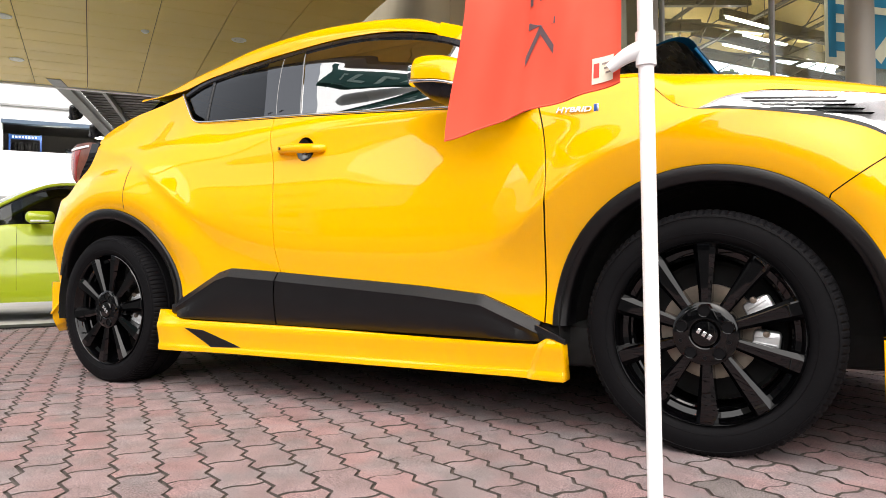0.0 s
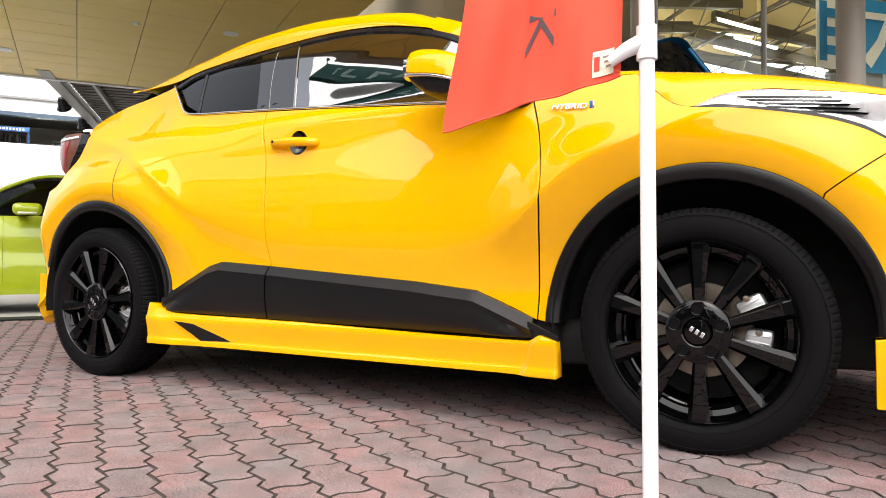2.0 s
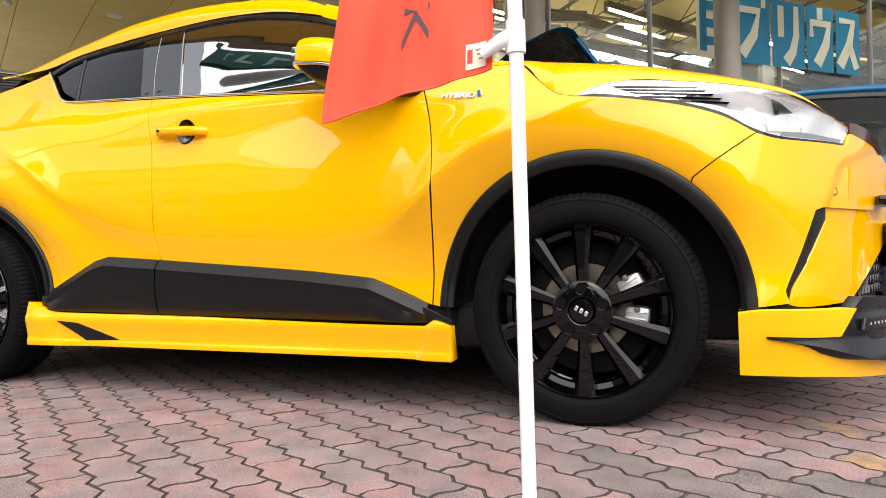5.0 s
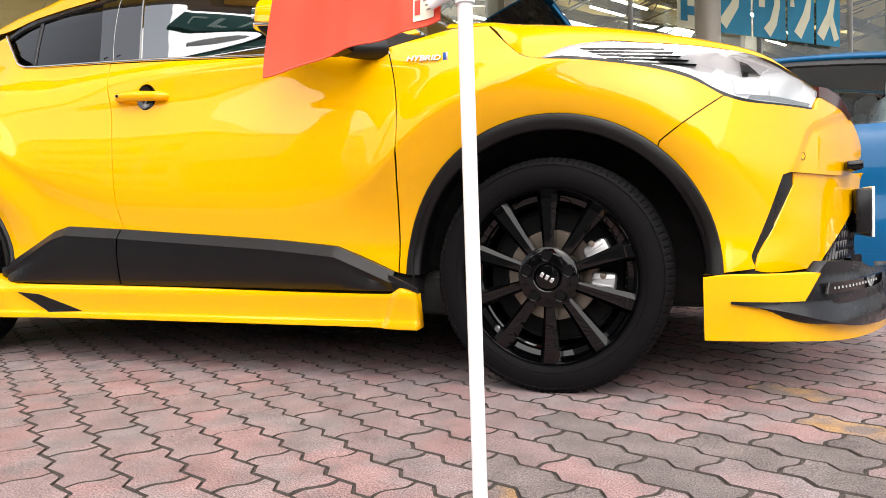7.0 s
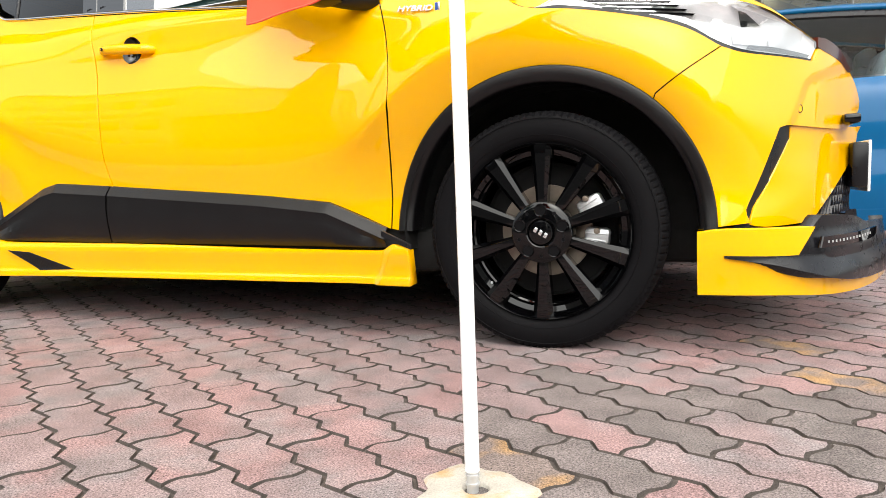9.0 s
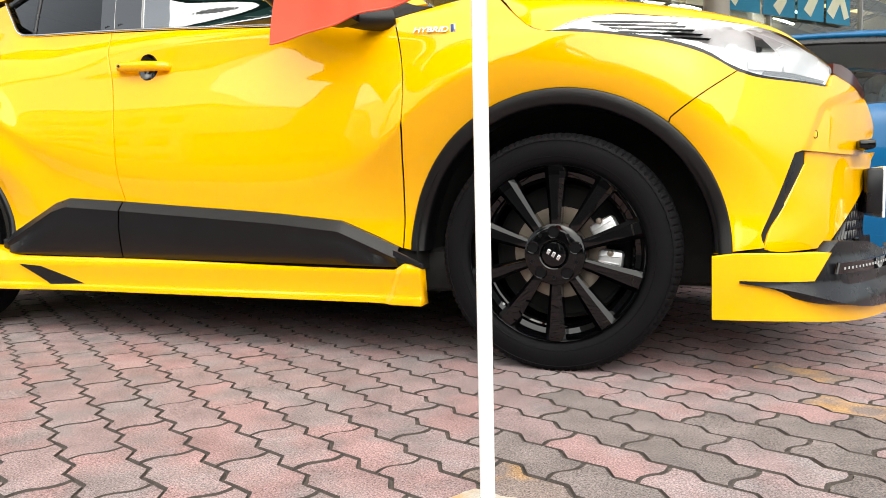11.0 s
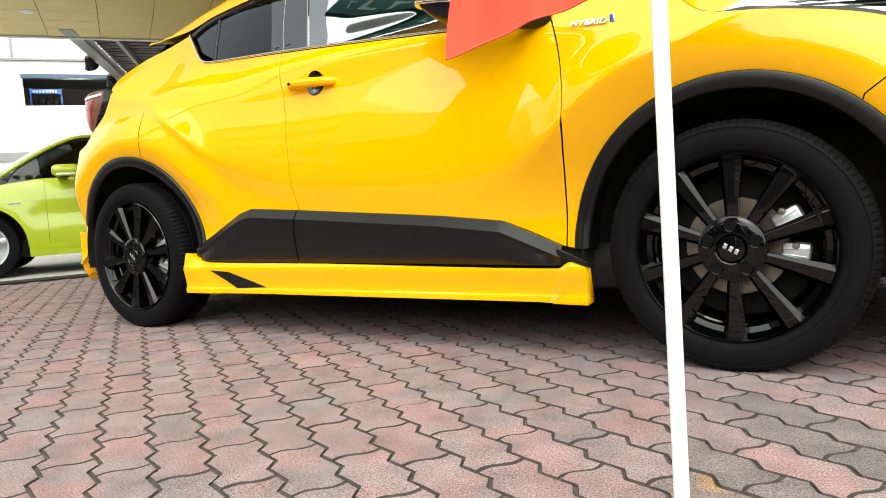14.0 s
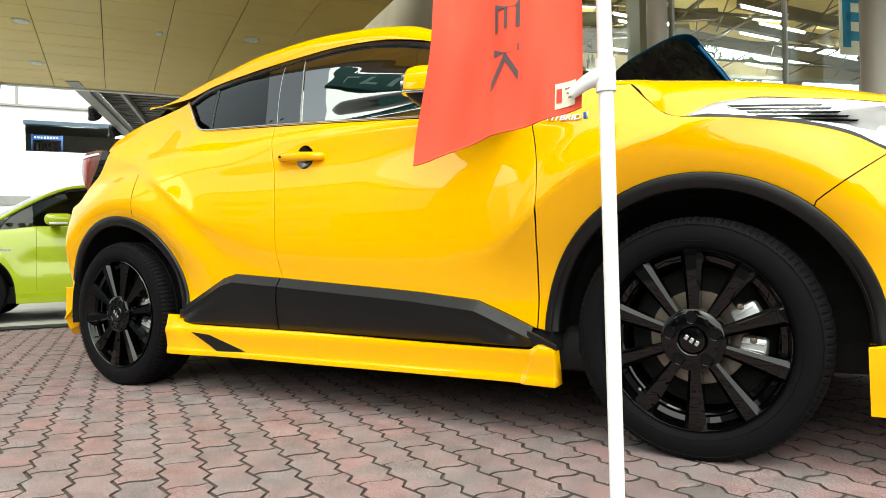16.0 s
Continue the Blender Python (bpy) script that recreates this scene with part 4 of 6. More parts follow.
# ---- the yellow crossover ----
WAIST = [(0.10, .050), (0.22, .026), (0.34, .016), (0.48, .019), (0.56, .021), (0.66, .020), (0.74, .0215), (0.80, .0265), (0.86, .0350), (0.92, .0455), (0.96, .0515), (1.00, .0555), (1.055, .0585), (1.075, .064), (1.12, .088),
         (1.22, .122), (1.32, .160), (1.42, .205), (1.49, .265), (1.54, .36)]
RIDGE = [(-3.05, 1.16), (-2.875, 1.126), (-2.495, 1.019), (-2.297, .912), (-2.129, .793), (-1.978, .708), (-1.813, .650), (-1.617, .585), (-1.242, .546), (-.876, .530), (-.702, .562), (-.593, .620), (-.49, .700), (-.414, .769), (-.309, .835), (-.1, .91), (.15, .95), (.5, .93)]


BELT = [(-2.19, 1.19), (-1.70, 1.142), (-1.14, 1.094), (-.763, 1.064), (-.59, 1.062), (-.517, 1.065)]
CLADTOP = [(-2.18, .388), (-1.93, .508), (-1.86, .525), (-1.593, .508), (-.939, .460), (-.699, .434), (-.589, .389), (-.489, .347)]


def side(x, z):
    """Inset of the car's flank from its widest line, at a place along the car and a height."""
    y = curve(WAIST, z)
    low = 1 - smooth(0.95, 1.08, z)
    # under the body's crease the flank falls in
    foot = straight(CLADTOP, x)
    soft = .005 + .030 * smooth(-2.2, -1.7, x) * (1 - smooth(-.8, -.45, x))
    d = (curve(RIDGE, x) - z) / soft
    d = soft * (math.log1p(math.exp(d)) if d < 30 else d)
    y += (.030 + .014 * (1 - smooth(-2.3, -1.8, x)) + .016 * smooth(-.75, -.45, x)) * (1 - math.exp(-d / .060)) * smooth(foot - .10, foot - .01, z)
    for cx in (0.0, -2.64):  # flared arches
        r = math.hypot(x - cx, z - .338)
        y -= low * .052 * math.exp(-((r - .545) / .12) ** 2) * smooth(.40, .72, z)
        y -= .012 * math.exp(-((r - .50) / .17) ** 2) * (1 - smooth(.30, .46, z))
    # shoulders over the wheels
    y -= low * .026 * math.exp(-((x + .02) / .42) ** 2 - ((z - .86) / .16) ** 2)
    y -= low * .050 * math.exp(-((x + 2.62) / .42) ** 2 - ((z - .88) / .17) ** 2)
    # nose and tail turn in
    y += .78 * (max(0.0, x - .36) / .58) ** 2.1 + .60 * (max(0.0, -3.08 - x) / .36) ** 2
    # the cabin narrows towards the tail and the windscreen
    up = smooth(.98, 1.12 + .16 * smooth(-1.95, -2.35, x), z)
    # and swells out again over the tail lamps
    y -= .125 * smooth(-2.48, -2.90, x) * up * (1 - .75 * smooth(1.12, 1.36, z))
    return y + up * (.10 * max(0.0, (-1.35 - x) / 1.1) ** 1.5 + .03 * smooth(-1.0, -.4, x))


MID = 0.90
HUB = 0.338
REAR = -2.64
SHUT = [(-.517, 1.065), (-.489, .973), (-.466, .844), (-.459, .740), (-.473, .619), (-.485, .497), (-.491, .347)]
BPOST = [(-1.600, .506), (-1.618, .60), (-1.622, .755), (-1.642, .941), (-1.690, 1.10), (-1.700, 1.142)]
HEADTOP = [(-.566, 1.105), (-.80, 1.310), (-.99, 1.392), (-1.265, 1.449), (-1.50, 1.461), (-1.75, 1.454), (-2.25, 1.424), (-2.44, 1.372)]

car = thing("car", "yellow compact crossover with black cladding and black wheels on paving", "car")


def both(name, outline, fun, mat, parent=None, label="", **more):
    """A panel on each flank."""
    return [shell(name, outline, fun, mat, parent or car, half=h, label=label, **more) for h in (None, MID)]


def flank(points, fun=side, out=0.0):
    return [Vector((x, fun(x, z) - out, z)) for x, z in points]


def mirrored(bm):
    """The same mesh on the other flank."""
    own = bm.copy()
    bmesh.ops.scale(own, vec=(1, -1, 1), verts=own.verts[:])
    bmesh.ops.translate(own, vec=(0, 2 * MID, 0), verts=own.verts[:])
    bmesh.ops.reverse_faces(own, faces=own.faces[:])
    return own


def pair(name, bm, mat, parent=None, label=""):
    twin = mirrored(bm)
    return part(name, bm, mat, parent or car, label), part(name, twin, mat, parent or car, label)


def gap(line, d):
    return [(x + d[0], z + d[1]) for x, z in line]


# skin
front_arch = arc(0.004, .34, .462, 0, 180)
rear_arch = arc(REAR - .012, .34, .460, 0, 180)
G = 0.0030
both("front_door", ring(gap(SHUT, (-G, 0)), [(-.491 - G, .347), (-.589, .389), (-.699, .434)], [(-.699, .434), (-.939, .460), (-1.267, .485), (-1.600 + G, .506)],
                        gap(BPOST, (G, 0)), BELT[1:]), side, YELLOW, depth=.006, step=.013, holes=[arc(-1.478, .986, .046, 0, 352, 44)])
both("rear_door_and_quarter", ring(gap(BPOST[::-1], (-G, 0)), [(-1.600 - G, .506), (-1.86, .525)], [(-1.86, .525), (-1.93, .508), (-2.18, .388)],
                                   rear_arch[1:], [(REAR - .462, .34), (REAR - .49, .30)], [(REAR - .49, .30), (-3.30, .32), (-3.45, .35)], [(-3.45, .35), (-3.47, .70), (-3.44, .86)],
                                   [(-3.44, .86), (-3.25, .868), (-3.12, .872), (-3.03, .895), (-2.990, .935), (-2.940, .998), (-2.900, 1.052), (-2.876, 1.131)], [(-2.876, 1.131), (-2.905, 1.190), (-2.895, 1.247), (-2.790, 1.301), (-2.633, 1.334), (-2.455, 1.368)],
                                   [(-2.455, 1.366), (-2.325, 1.250), (-2.26, 1.208), (-2.16, 1.183)], [(-2.16, 1.183), (-1.70 - G, 1.142)]), side, YELLOW, depth=.006, step=.018)
both("front_fender", ring(gap(SHUT[::-1], (G, 0)), [(-.517 + G, 1.065), (-.429, 1.083), (-.31, 1.105), (-.19, 1.100)], [(-.19, 1.100), (-.12, 1.026), (-.065, .979), (-.012, .961)],
                          [(-.012, .961), (.141, .940), (.29, .909), (.389, .874), (.459, .834), (.473, .8265)], [(.473, .8265), (.308, .709), (.302, .694)],
                          [p for p in front_arch if p[0] < .300], [(-.458, .34), (-.491 + G, .347)]), side, YELLOW, depth=.006, step=.017)


def nose_fun(x, z):
    """The bumper's skin: below the lamp it folds inwards to a flat facet."""
    edge, brow = .66 + .375 * (z - .64), .722 + .45 * (x - .69)
    return side(x, z) + .012 * smooth(edge, edge + .030, x) * (1 - smooth(.84, .92, x)) * (1 - smooth(brow, brow + .034, z))


both("front_bumper", ring([(.305, .690), (.311, .7065), (.4755, .8245)], [(.4755, .8245), (.545, .809), (.72, .806)], [(.72, .806), (.742, .812), (.750, .846), (.80, .840), (.852, .823), (.888, .803), (.922, .765), (.944, .722), (.940, .69)],
                          [(.940, .69), (.868, .623), (.655, .620)], [(.655, .620), (.632, .612)], [(.632, .612), (.583, .483), (.543, .388), (.546, .372)], [(.546, .372), (.556, .352)], [(.56, .352), (.494, .347), (.421, .340)],
                          [p for p in front_arch if p[0] > .322]), nose_fun, YELLOW, step=.013)
both("bumper_cheek", ring([(.668, .618), (.87, .630), (.955, .636)], [(.955, .636), (.915, .527), (.742, .336)], [(.742, .336), (.60, .336), (.558, .345)], [(.558, .345), (.566, .389), (.608, .461), (.668, .584)], [(.668, .584), (.668, .618)]),
     lambda x, z: side(x, z) + .030 - .010 * (1 - smooth(.36, .56, z)), YELLOW, step=.018)
both("bumper_vent", ring([(.626, .620), (.676, .620)], [(.676, .620), (.674, .575), (.612, .455), (.560, .375)], [(.560, .375), (.536, .376)], [(.536, .376), (.578, .49), (.626, .620)]), lambda x, z: side(x, z) + .036, SATIN, step=.022)

# bonnet and roof as sheets between their edges
BONNETEDGE = [(-.33, 1.112), (-.19, 1.101), (-.12, 1.028), (-.065, .981), (-.012, .964), (.06, .996), (.153, 1.001), (.275, .983), (.432, .957), (.576, .931), (.748, .863), (.80, .835)]
BONNETRAIL = [(-.33, 1.150), (-.23, 1.139), (-.071, 1.117), (.107, 1.087), (.275, 1.048), (.434, 1.004), (.556, .966), (.658, .912), (.74, .862), (.80, .838)]


def bonnet_rows(n=46):
    rows = []
    for i in range(n + 1):
        x = -.33 + 1.13 * i / n
        ze, zr = curve(BONNETEDGE, x), curve(BONNETRAIL, x)
        ye = side(x, ze) + .003
        yr = max(ye + .06, .25)
        zr = max(zr, ze + .004)
        row = []
        for j in range(9):
            a = math.pi / 2 * j / 8
            row.append((x, ye + (yr - ye) * (.65 * (1 - math.cos(a)) + .35 * j / 8), ze + (zr - ze) * math.sin(a)))
        lean = .10 * smooth(.3, .8, x)
        for k in range(1, 15):
            q = k / 14
            row.append((x + lean * (1 - (1 - q) ** 2), yr + (MID - yr) * q, zr + .030 * (1 - (1 - q) ** 2) - .012 * math.exp(-((q - .15) / .1) ** 2) * smooth(0, .1, q)))
        rows.append(row + [(a, 2 * MID - b, c) for a, b, c in row[-2::-1]])
    return rows


part("bonnet", grid_mesh(bonnet_rows()), YELLOW, car)
ROOFEDGE = [(-2.80, 1.385), (-2.655, 1.392), (-2.47, 1.396), (-2.25, 1.432), (-1.75, 1.463), (-1.50, 1.470), (-1.265, 1.457), (-.99, 1.400), (-.94, 1.381)]
ROOFRAIL = [(-2.80, 1.408), (-2.74, 1.402), (-2.51, 1.445), (-2.28, 1.486), (-1.93, 1.536), (-1.60, 1.548), (-1.318, 1.533), (-1.10, 1.500), (-.94, 1.438)]
rows = []
for i in range(53):
    x = -2.80 + 1.86 * i / 52
    ze, zr = curve(ROOFEDGE, x), curve(ROOFRAIL, x)
    ye = side(max(x, -2.7), ze)
    yr = max(ye + .045, .300)
    row = []
    for j in range(9):
        a = math.pi / 2 * j / 8
        row.append((x, ye + (yr - ye) * (1 - math.cos(a)) * .9 + .1 * (yr - ye) * j / 8, ze + (zr - ze) * math.sin(a)))
    row += [(x, yr + (MID - yr) * k / 12, zr + .016 * (1 - (1 - k / 12) ** 2)) for k in range(1, 13)]
    rows.append(row + [(a, 2 * MID - b, c) for a, b, c in row[-2::-1]])
part("roof", grid_mesh(rows), YELLOW, car)
# spoiler: the roof's tail has a folded lip with a dark underside
bm = grid_mesh([[(-2.80, y, z) for y, z in ((.36, 1.380), (.36, 1.418), (.55, 1.424), (.9, 1.428), (1.25, 1.424), (1.44, 1.418), (1.44, 1.380))],
                [(-2.812, y, z) for y, z in ((.37, 1.392), (.37, 1.410), (.55, 1.416), (.9, 1.420), (1.25, 1.416), (1.43, 1.410), (1.43, 1.392))]])
part("spoiler_lip", bm, YELLOW, car)
bm = grid_mesh([[(-2.80, y, 1.383) for y in (.36, .9, 1.44)], [(-2.62, y, 1.372) for y in (.32, .9, 1.48)], [(-2.50, y, 1.375) for y in (.30, .9, 1.50)]])
part("spoiler_underside", bm, SATIN, car)
both("windscreen_pillar", ring([(-.955, 1.384), (-.80, 1.318), (-.62, 1.178), (-.545, 1.105)], [(-.545, 1.105), (-.42, 1.108)], [(-.42, 1.108), (-.52, 1.196), (-.80, 1.372), (-.955, 1.440)], [(-.955, 1.440), (-.955, 1.384)]), side, YELLOW, step=.025)
both("pillar_foot", ring([(-.590, 1.165), (-.521, 1.066)], [(-.521, 1.066), (-.429, 1.086), (-.398, 1.095)], [(-.398, 1.095), (-.455, 1.106), (-.590, 1.165)]), lambda x, z: side(x, z) - .002, PLASTIC, step=.02)

# windscreen and rear screen
def screen(edge, lean, name, mat, sag):
    rows = []
    for x, z in rounded(edge, .05):
        y = side(x, min(z, 1.5)) + .012
        rows.append([(x + lean * (1 - (2 * j / 16 - 1) ** 2), y + 2 * (MID - y) * j / 16, z + sag * (1 - (2 * j / 16 - 1) ** 2)) for j in range(17)])
    return part(name, grid_mesh(rows), mat, car)


screen([(-.955, 1.438), (-.80, 1.366), (-.52, 1.188), (-.40, 1.100)], .16, "windscreen", GLASS, .035)
screen([(-2.66, 1.372), (-2.80, 1.262), (-2.98, 1.11), (-3.10, 1.055)], -.10, "rear_screen", PRIVACY, .01)
part("cowl", grid_mesh([[(x0 + .16 * (1 - (2 * j / 16 - 1) ** 2), .10 + 1.6 * j / 16, z + .03 * (1 - (2 * j / 16 - 1) ** 2)) for j in range(17)] for x0, z in ((-.47, 1.085), (-.30, 1.085))]), PLASTIC, car)

# side glass, posts and frame
def inset(d):
    return lambda x, z: side(x, z) + d


both("front_glass", ring([(-1.560, 1.140), (-1.14, 1.104), (-.80, 1.077)], [(-.80, 1.077), (-.80, 1.288)], [(-.80, 1.288), (-.99, 1.376), (-1.265, 1.434), (-1.50, 1.446), (-1.640, 1.442)], [(-1.640, 1.442), (-1.590, 1.27), (-1.560, 1.140)]), inset(.010), GLASS, depth=0, step=.014)
both("front_quarter_glass", ring([(-.775, 1.075), (-.60, 1.072)], [(-.60, 1.072), (-.59, 1.108)], [(-.59, 1.108), (-.775, 1.272)], [(-.775, 1.272), (-.775, 1.075)]), inset(.010), GLASS, depth=0, step=.014)
both("rear_glass", ring([(-2.175, 1.200), (-1.775, 1.160)], [(-1.775, 1.160), (-1.80, 1.27), (-1.86, 1.435)], [(-1.86, 1.435), (-2.215, 1.412)], [(-2.215, 1.412), (-2.20, 1.32), (-2.175, 1.200)]), inset(.012), PRIVACY, depth=0, step=.014)
both("rear_quarter_glass", ring([(-2.200, 1.208), (-2.325, 1.268), (-2.425, 1.360)], [(-2.425, 1.360), (-2.235, 1.406)], [(-2.235, 1.406), (-2.225, 1.31), (-2.200, 1.208)]), inset(.014), PRIVACY, depth=0, step=.014)
both("window_post", ring([(-2.195, 1.200), (-2.182, 1.198)], [(-2.182, 1.198), (-2.207, 1.32), (-2.222, 1.414)], [(-2.222, 1.414), (-2.236, 1.412)], [(-2.236, 1.412), (-2.218, 1.31), (-2.195, 1.200)]), inset(.006), SATIN)
both("door_post_trim", ring([(-1.690, 1.152), (-1.552, 1.138)], [(-1.552, 1.138), (-1.582, 1.27), (-1.632, 1.452)], [(-1.632, 1.452), (-1.752, 1.456)], [(-1.752, 1.456), (-1.725, 1.30), (-1.690, 1.152)]), inset(.003), PILLAR)
both("rear_post_trim", ring([(-1.770, 1.160), (-1.695, 1.153)], [(-1.695, 1.153), (-1.730, 1.30), (-1.757, 1.456)], [(-1.757, 1.456), (-1.858, 1.450)], [(-1.858, 1.450), (-1.80, 1.28), (-1.770, 1.160)]), inset(.004), PILLAR)
both("mirror_post", ring([(-.805, 1.073), (-.772, 1.072)], [(-.772, 1.072), (-.772, 1.286)], [(-.772, 1.286), (-.805, 1.302)], [(-.805, 1.302), (-.805, 1.073)]), inset(.005), SATIN)
both("window_frame", ring(HEADTOP, [(-2.44, 1.372), (-2.425, 1.358)], [(-2.425, 1.358), (-2.25, 1.404), (-1.75, 1.434), (-1.50, 1.443), (-1.265, 1.431), (-.99, 1.373), (-.80, 1.290), (-.60, 1.105)], [(-.60, 1.105), (-.566, 1.105)]), inset(.0015), SATIN)
both("corner_trim", ring([(-.615, 1.066), (-.522, 1.067)], [(-.522, 1.067), (-.60, 1.155), (-.78, 1.312)], [(-.78, 1.312), (-.80, 1.300)], [(-.80, 1.300), (-.60, 1.118), (-.615, 1.066)]), inset(-.003), PLASTIC, step=.02)
line = flank(rounded([(-2.447, 1.372), (-2.31, 1.243), (-2.25, 1.205), (-2.16, 1.189), (-1.70, 1.150), (-1.14, 1.102), (-.80, 1.075)], .03), out=.003)
pair("chrome_strip", tube(line, .0055, sides=8), CHROME)

# shut line over the rear arch
both("shut_line", ring([(-2.510, .795), (-2.497, .86), (-2.508, .95), (-2.525, 1.0)], [(-2.525, 1.0), (-2.522, 1.001)], [(-2.522, 1.001), (-2.504, .95), (-2.493, .86), (-2.506, .795)], [(-2.506, .795), (-2.510, .795)]), inset(-.0006), DARK, depth=0)


# lower cladding on the doors: a bevel along its top, a flat face below
def clad_base(x, z):
    return min(side(x, z), .030)


def cladding(x0, x1, low0, low1):
    rows = []
    n = 60
    for k in range(n + 1):
        x = x0 + (x1 - x0) * k / n
        top = straight(CLADTOP, x)
        low = low0 + (low1 - low0) * k / n
        row = [(x, clad_base(x, top) + .012, top + .001), (x, clad_base(x, top) - .002, top)]
        for q in (.5, .93, 1.0):
            row.append((x, clad_base(x, top - .036 * q) - .002 - .024 * min(q / .93, 1), top - .036 * q))
        base = top - .036
        for q in (.03, .3, .6, .93, 1.0):
            z = base + (low - base) * q
            row.append((x, clad_base(x, z) - .026 + .024 * q + (.004 if q == 1.0 else 0), z))
        row.append((x, clad_base(x, low) + .03, low - .002))
        rows.append(row)
    bm = grid_mesh(rows, sharp=28)
    bmesh.ops.holes_fill(bm, edges=[e for e in bm.edges if e.is_boundary and abs(e.verts[0].co.x - e.verts[1].co.x) < 1e-4], sides=0)
    return bm


pair("front_door_cladding", cladding(-1.600 + G, -.497, .304, .290), PLASTIC)
pair("rear_door_cladding", cladding(-2.172, -1.600 - G, .313, .303), PLASTIC)


def skirt(x, z):
    """The add-on sill: a rolled top edge, an undercut face and a small lip along its foot; it swells out at both ends."""
    y = curve([(.160, .004), (.180, -.0065), (.192, -.0062), (.206, -.0020), (.230, -.0040), (.262, -.0095), (.276, -.0120), (.288, -.0110), (.300, -.006), (.36, .008)], z)
    edge = -.520 + .42 * (z - .19)
    y -= .014 * smooth(edge - .012, edge + .020, x)
    back = -2.06 - .9 * (z - .18)
    return y - .010 * (1 - smooth(back - .08, back + .05, x))


SKIRTTOP = [(-2.262, .348), (-2.238, .346), (-2.20, .330), (-2.15, .3125), (-2.10, .3065), (-1.5, .300), (-.66, .2835), (-.506, .2825), (-.490, .2865), (-.474, .297), (-.459, .3025), (-.434, .297), (-.405, .287)]


def skirt_sheet():
    """Sections of the sill from its back end to its front end."""
    rows = []
    for x in sorted({-2.262, -.405, *np.linspace(-2.262, -1.95, 40), *np.linspace(-1.95, -.66, 44), *np.linspace(-.66, -.405, 64)}):
        top, low = curve(SKIRTTOP, x), .175 + .004 * smooth(-2.2, -1.8, x) * smooth(-.42, -.60, x)
        zs = [low + (top - low) * k / 34 for k in range(35)]
        row = [(x, skirt(x, low) + .060, low + .002), (x, skirt(x, low) + .004, low - .001)] + [(x, skirt(x, z), z) for z in zs]
        rows.append(row + [(x, skirt(x, top) + .006, top + .0015), (x, skirt(x, top) + .045, top - .002)])
    bm = grid_mesh(rows, sharp=50)
    for end in (-2.262, -.405):
        bmesh.ops.contextual_create(bm, geom=[e for e in bm.edges if e.is_boundary and all(abs(v.co.x - end) < 1e-5 for v in e.verts)])
    return bm


pair("side_skirt", skirt_sheet(), YELLOW)
both("skirt_insert", ring([(-2.094, .275), (-1.985, .268)], [(-1.985, .268), (-1.775, .206)], [(-1.775, .206), (-1.945, .200)], [(-1.945, .200), (-2.094, .275)]), lambda x, z: skirt(x, z) - .003, PLASTIC, step=.02)
both("skirt_joint", ring([(-.500, .345), (-.404, .302)], [(-.404, .302), (-.402, .287)], [(-.402, .287), (-.500, .328)], [(-.500, .328), (-.500, .345)]), lambda x, z: -.010, SATIN, step=.02)


# arch mouldings
def moulding(cx, a0, a1, foot):
    profile = ((.419, .075), (.418, .010), (.4195, -.004), (.424, -.009), (.441, -.012), (.460, -.013), (.4655, -.010), (.467, .006))
    rows = []
    n = 52
    for k in range(n + 1):
        a = radians(a0 + (a1 - a0) * k / n)
        row = []
        for r, d in profile:
            x, z = cx + r * math.cos(a), .34 + r * math.sin(a)
            row.append((x, side(cx + .462 * math.cos(a), max(.30, .34 + .462 * math.sin(a))) + d, z))
        rows.append(row)
    if foot:
        rows = [[(x + foot * 0.10, y, .262) for x, y, z in rows[-1]]] and rows + [[(x + foot * .012, y, z - .055) for x, y, z in rows[-1]]]
    return grid_mesh(rows)


pair("front_arch_moulding", moulding(.004, 0, 180, 0), PLASTIC)
pair("rear_arch_moulding", moulding(REAR - .012, 2, 160, 0), PLASTIC)
pair("arch_tail", box((.05, .04, .04), (-2.185, .032, .352), .008), PLASTIC)


# front lip, splitter, ducts
def lip(x, z):
    return -.012 + .80 * (max(0.0, x - .50) / .52) ** 2.3 + .010 * (1 - smooth(.16, .30, z))


both("front_lip", ring([(.417, .336), (.494, .344), (.708, .344)], [(.708, .344), (.662, .268)], [(.662, .268), (.86, .250), (1.02, .235)], [(1.02, .235), (1.03, .125)], [(1.03, .125), (.80, .150), (.62, .170), (.419, .170)], [(.419, .170), (.417, .336)]), lip, YELLOW, depth=.05, step=.022)


def fin(x, z):
    return lip(x, .3) - .005 + smooth(.47, .64, x) * (.040 * smooth(.205, .275, z) - .046)


both("splitter", ring([(.484, .276), (.58, .275), (.668, .274)], [(.668, .274), (.80, .268), (.93, .258), (1.04, .245)], [(1.04, .245), (1.04, .165), (.90, .178)], [(.90, .178), (.80, .196), (.70, .227), (.60, .254), (.484, .270)]), fin, SATIN, depth=.03, step=.012)
both("duct_housing", ring([(.656, .262), (.706, .347), (.728, .372)], [(.728, .372), (.827, .362), (.893, .334), (.99, .325)], [(.99, .335), (1.0, .25)], [(1.0, .25), (.656, .262)]), lambda x, z: lip(x, .3) + .012 - .03 * smooth(.34, .28, z) * smooth(.67, .76, x), SATIN, depth=.04, step=.02)
both("daytime_lamp", ring([(.728, .318), (.93, .316)], [(.93, .316), (.915, .288), (.722, .289)], [(.722, .289), (.728, .318)]), lambda x, z: lip(x, .3) - .026, GLOSS, depth=.01, step=.02)
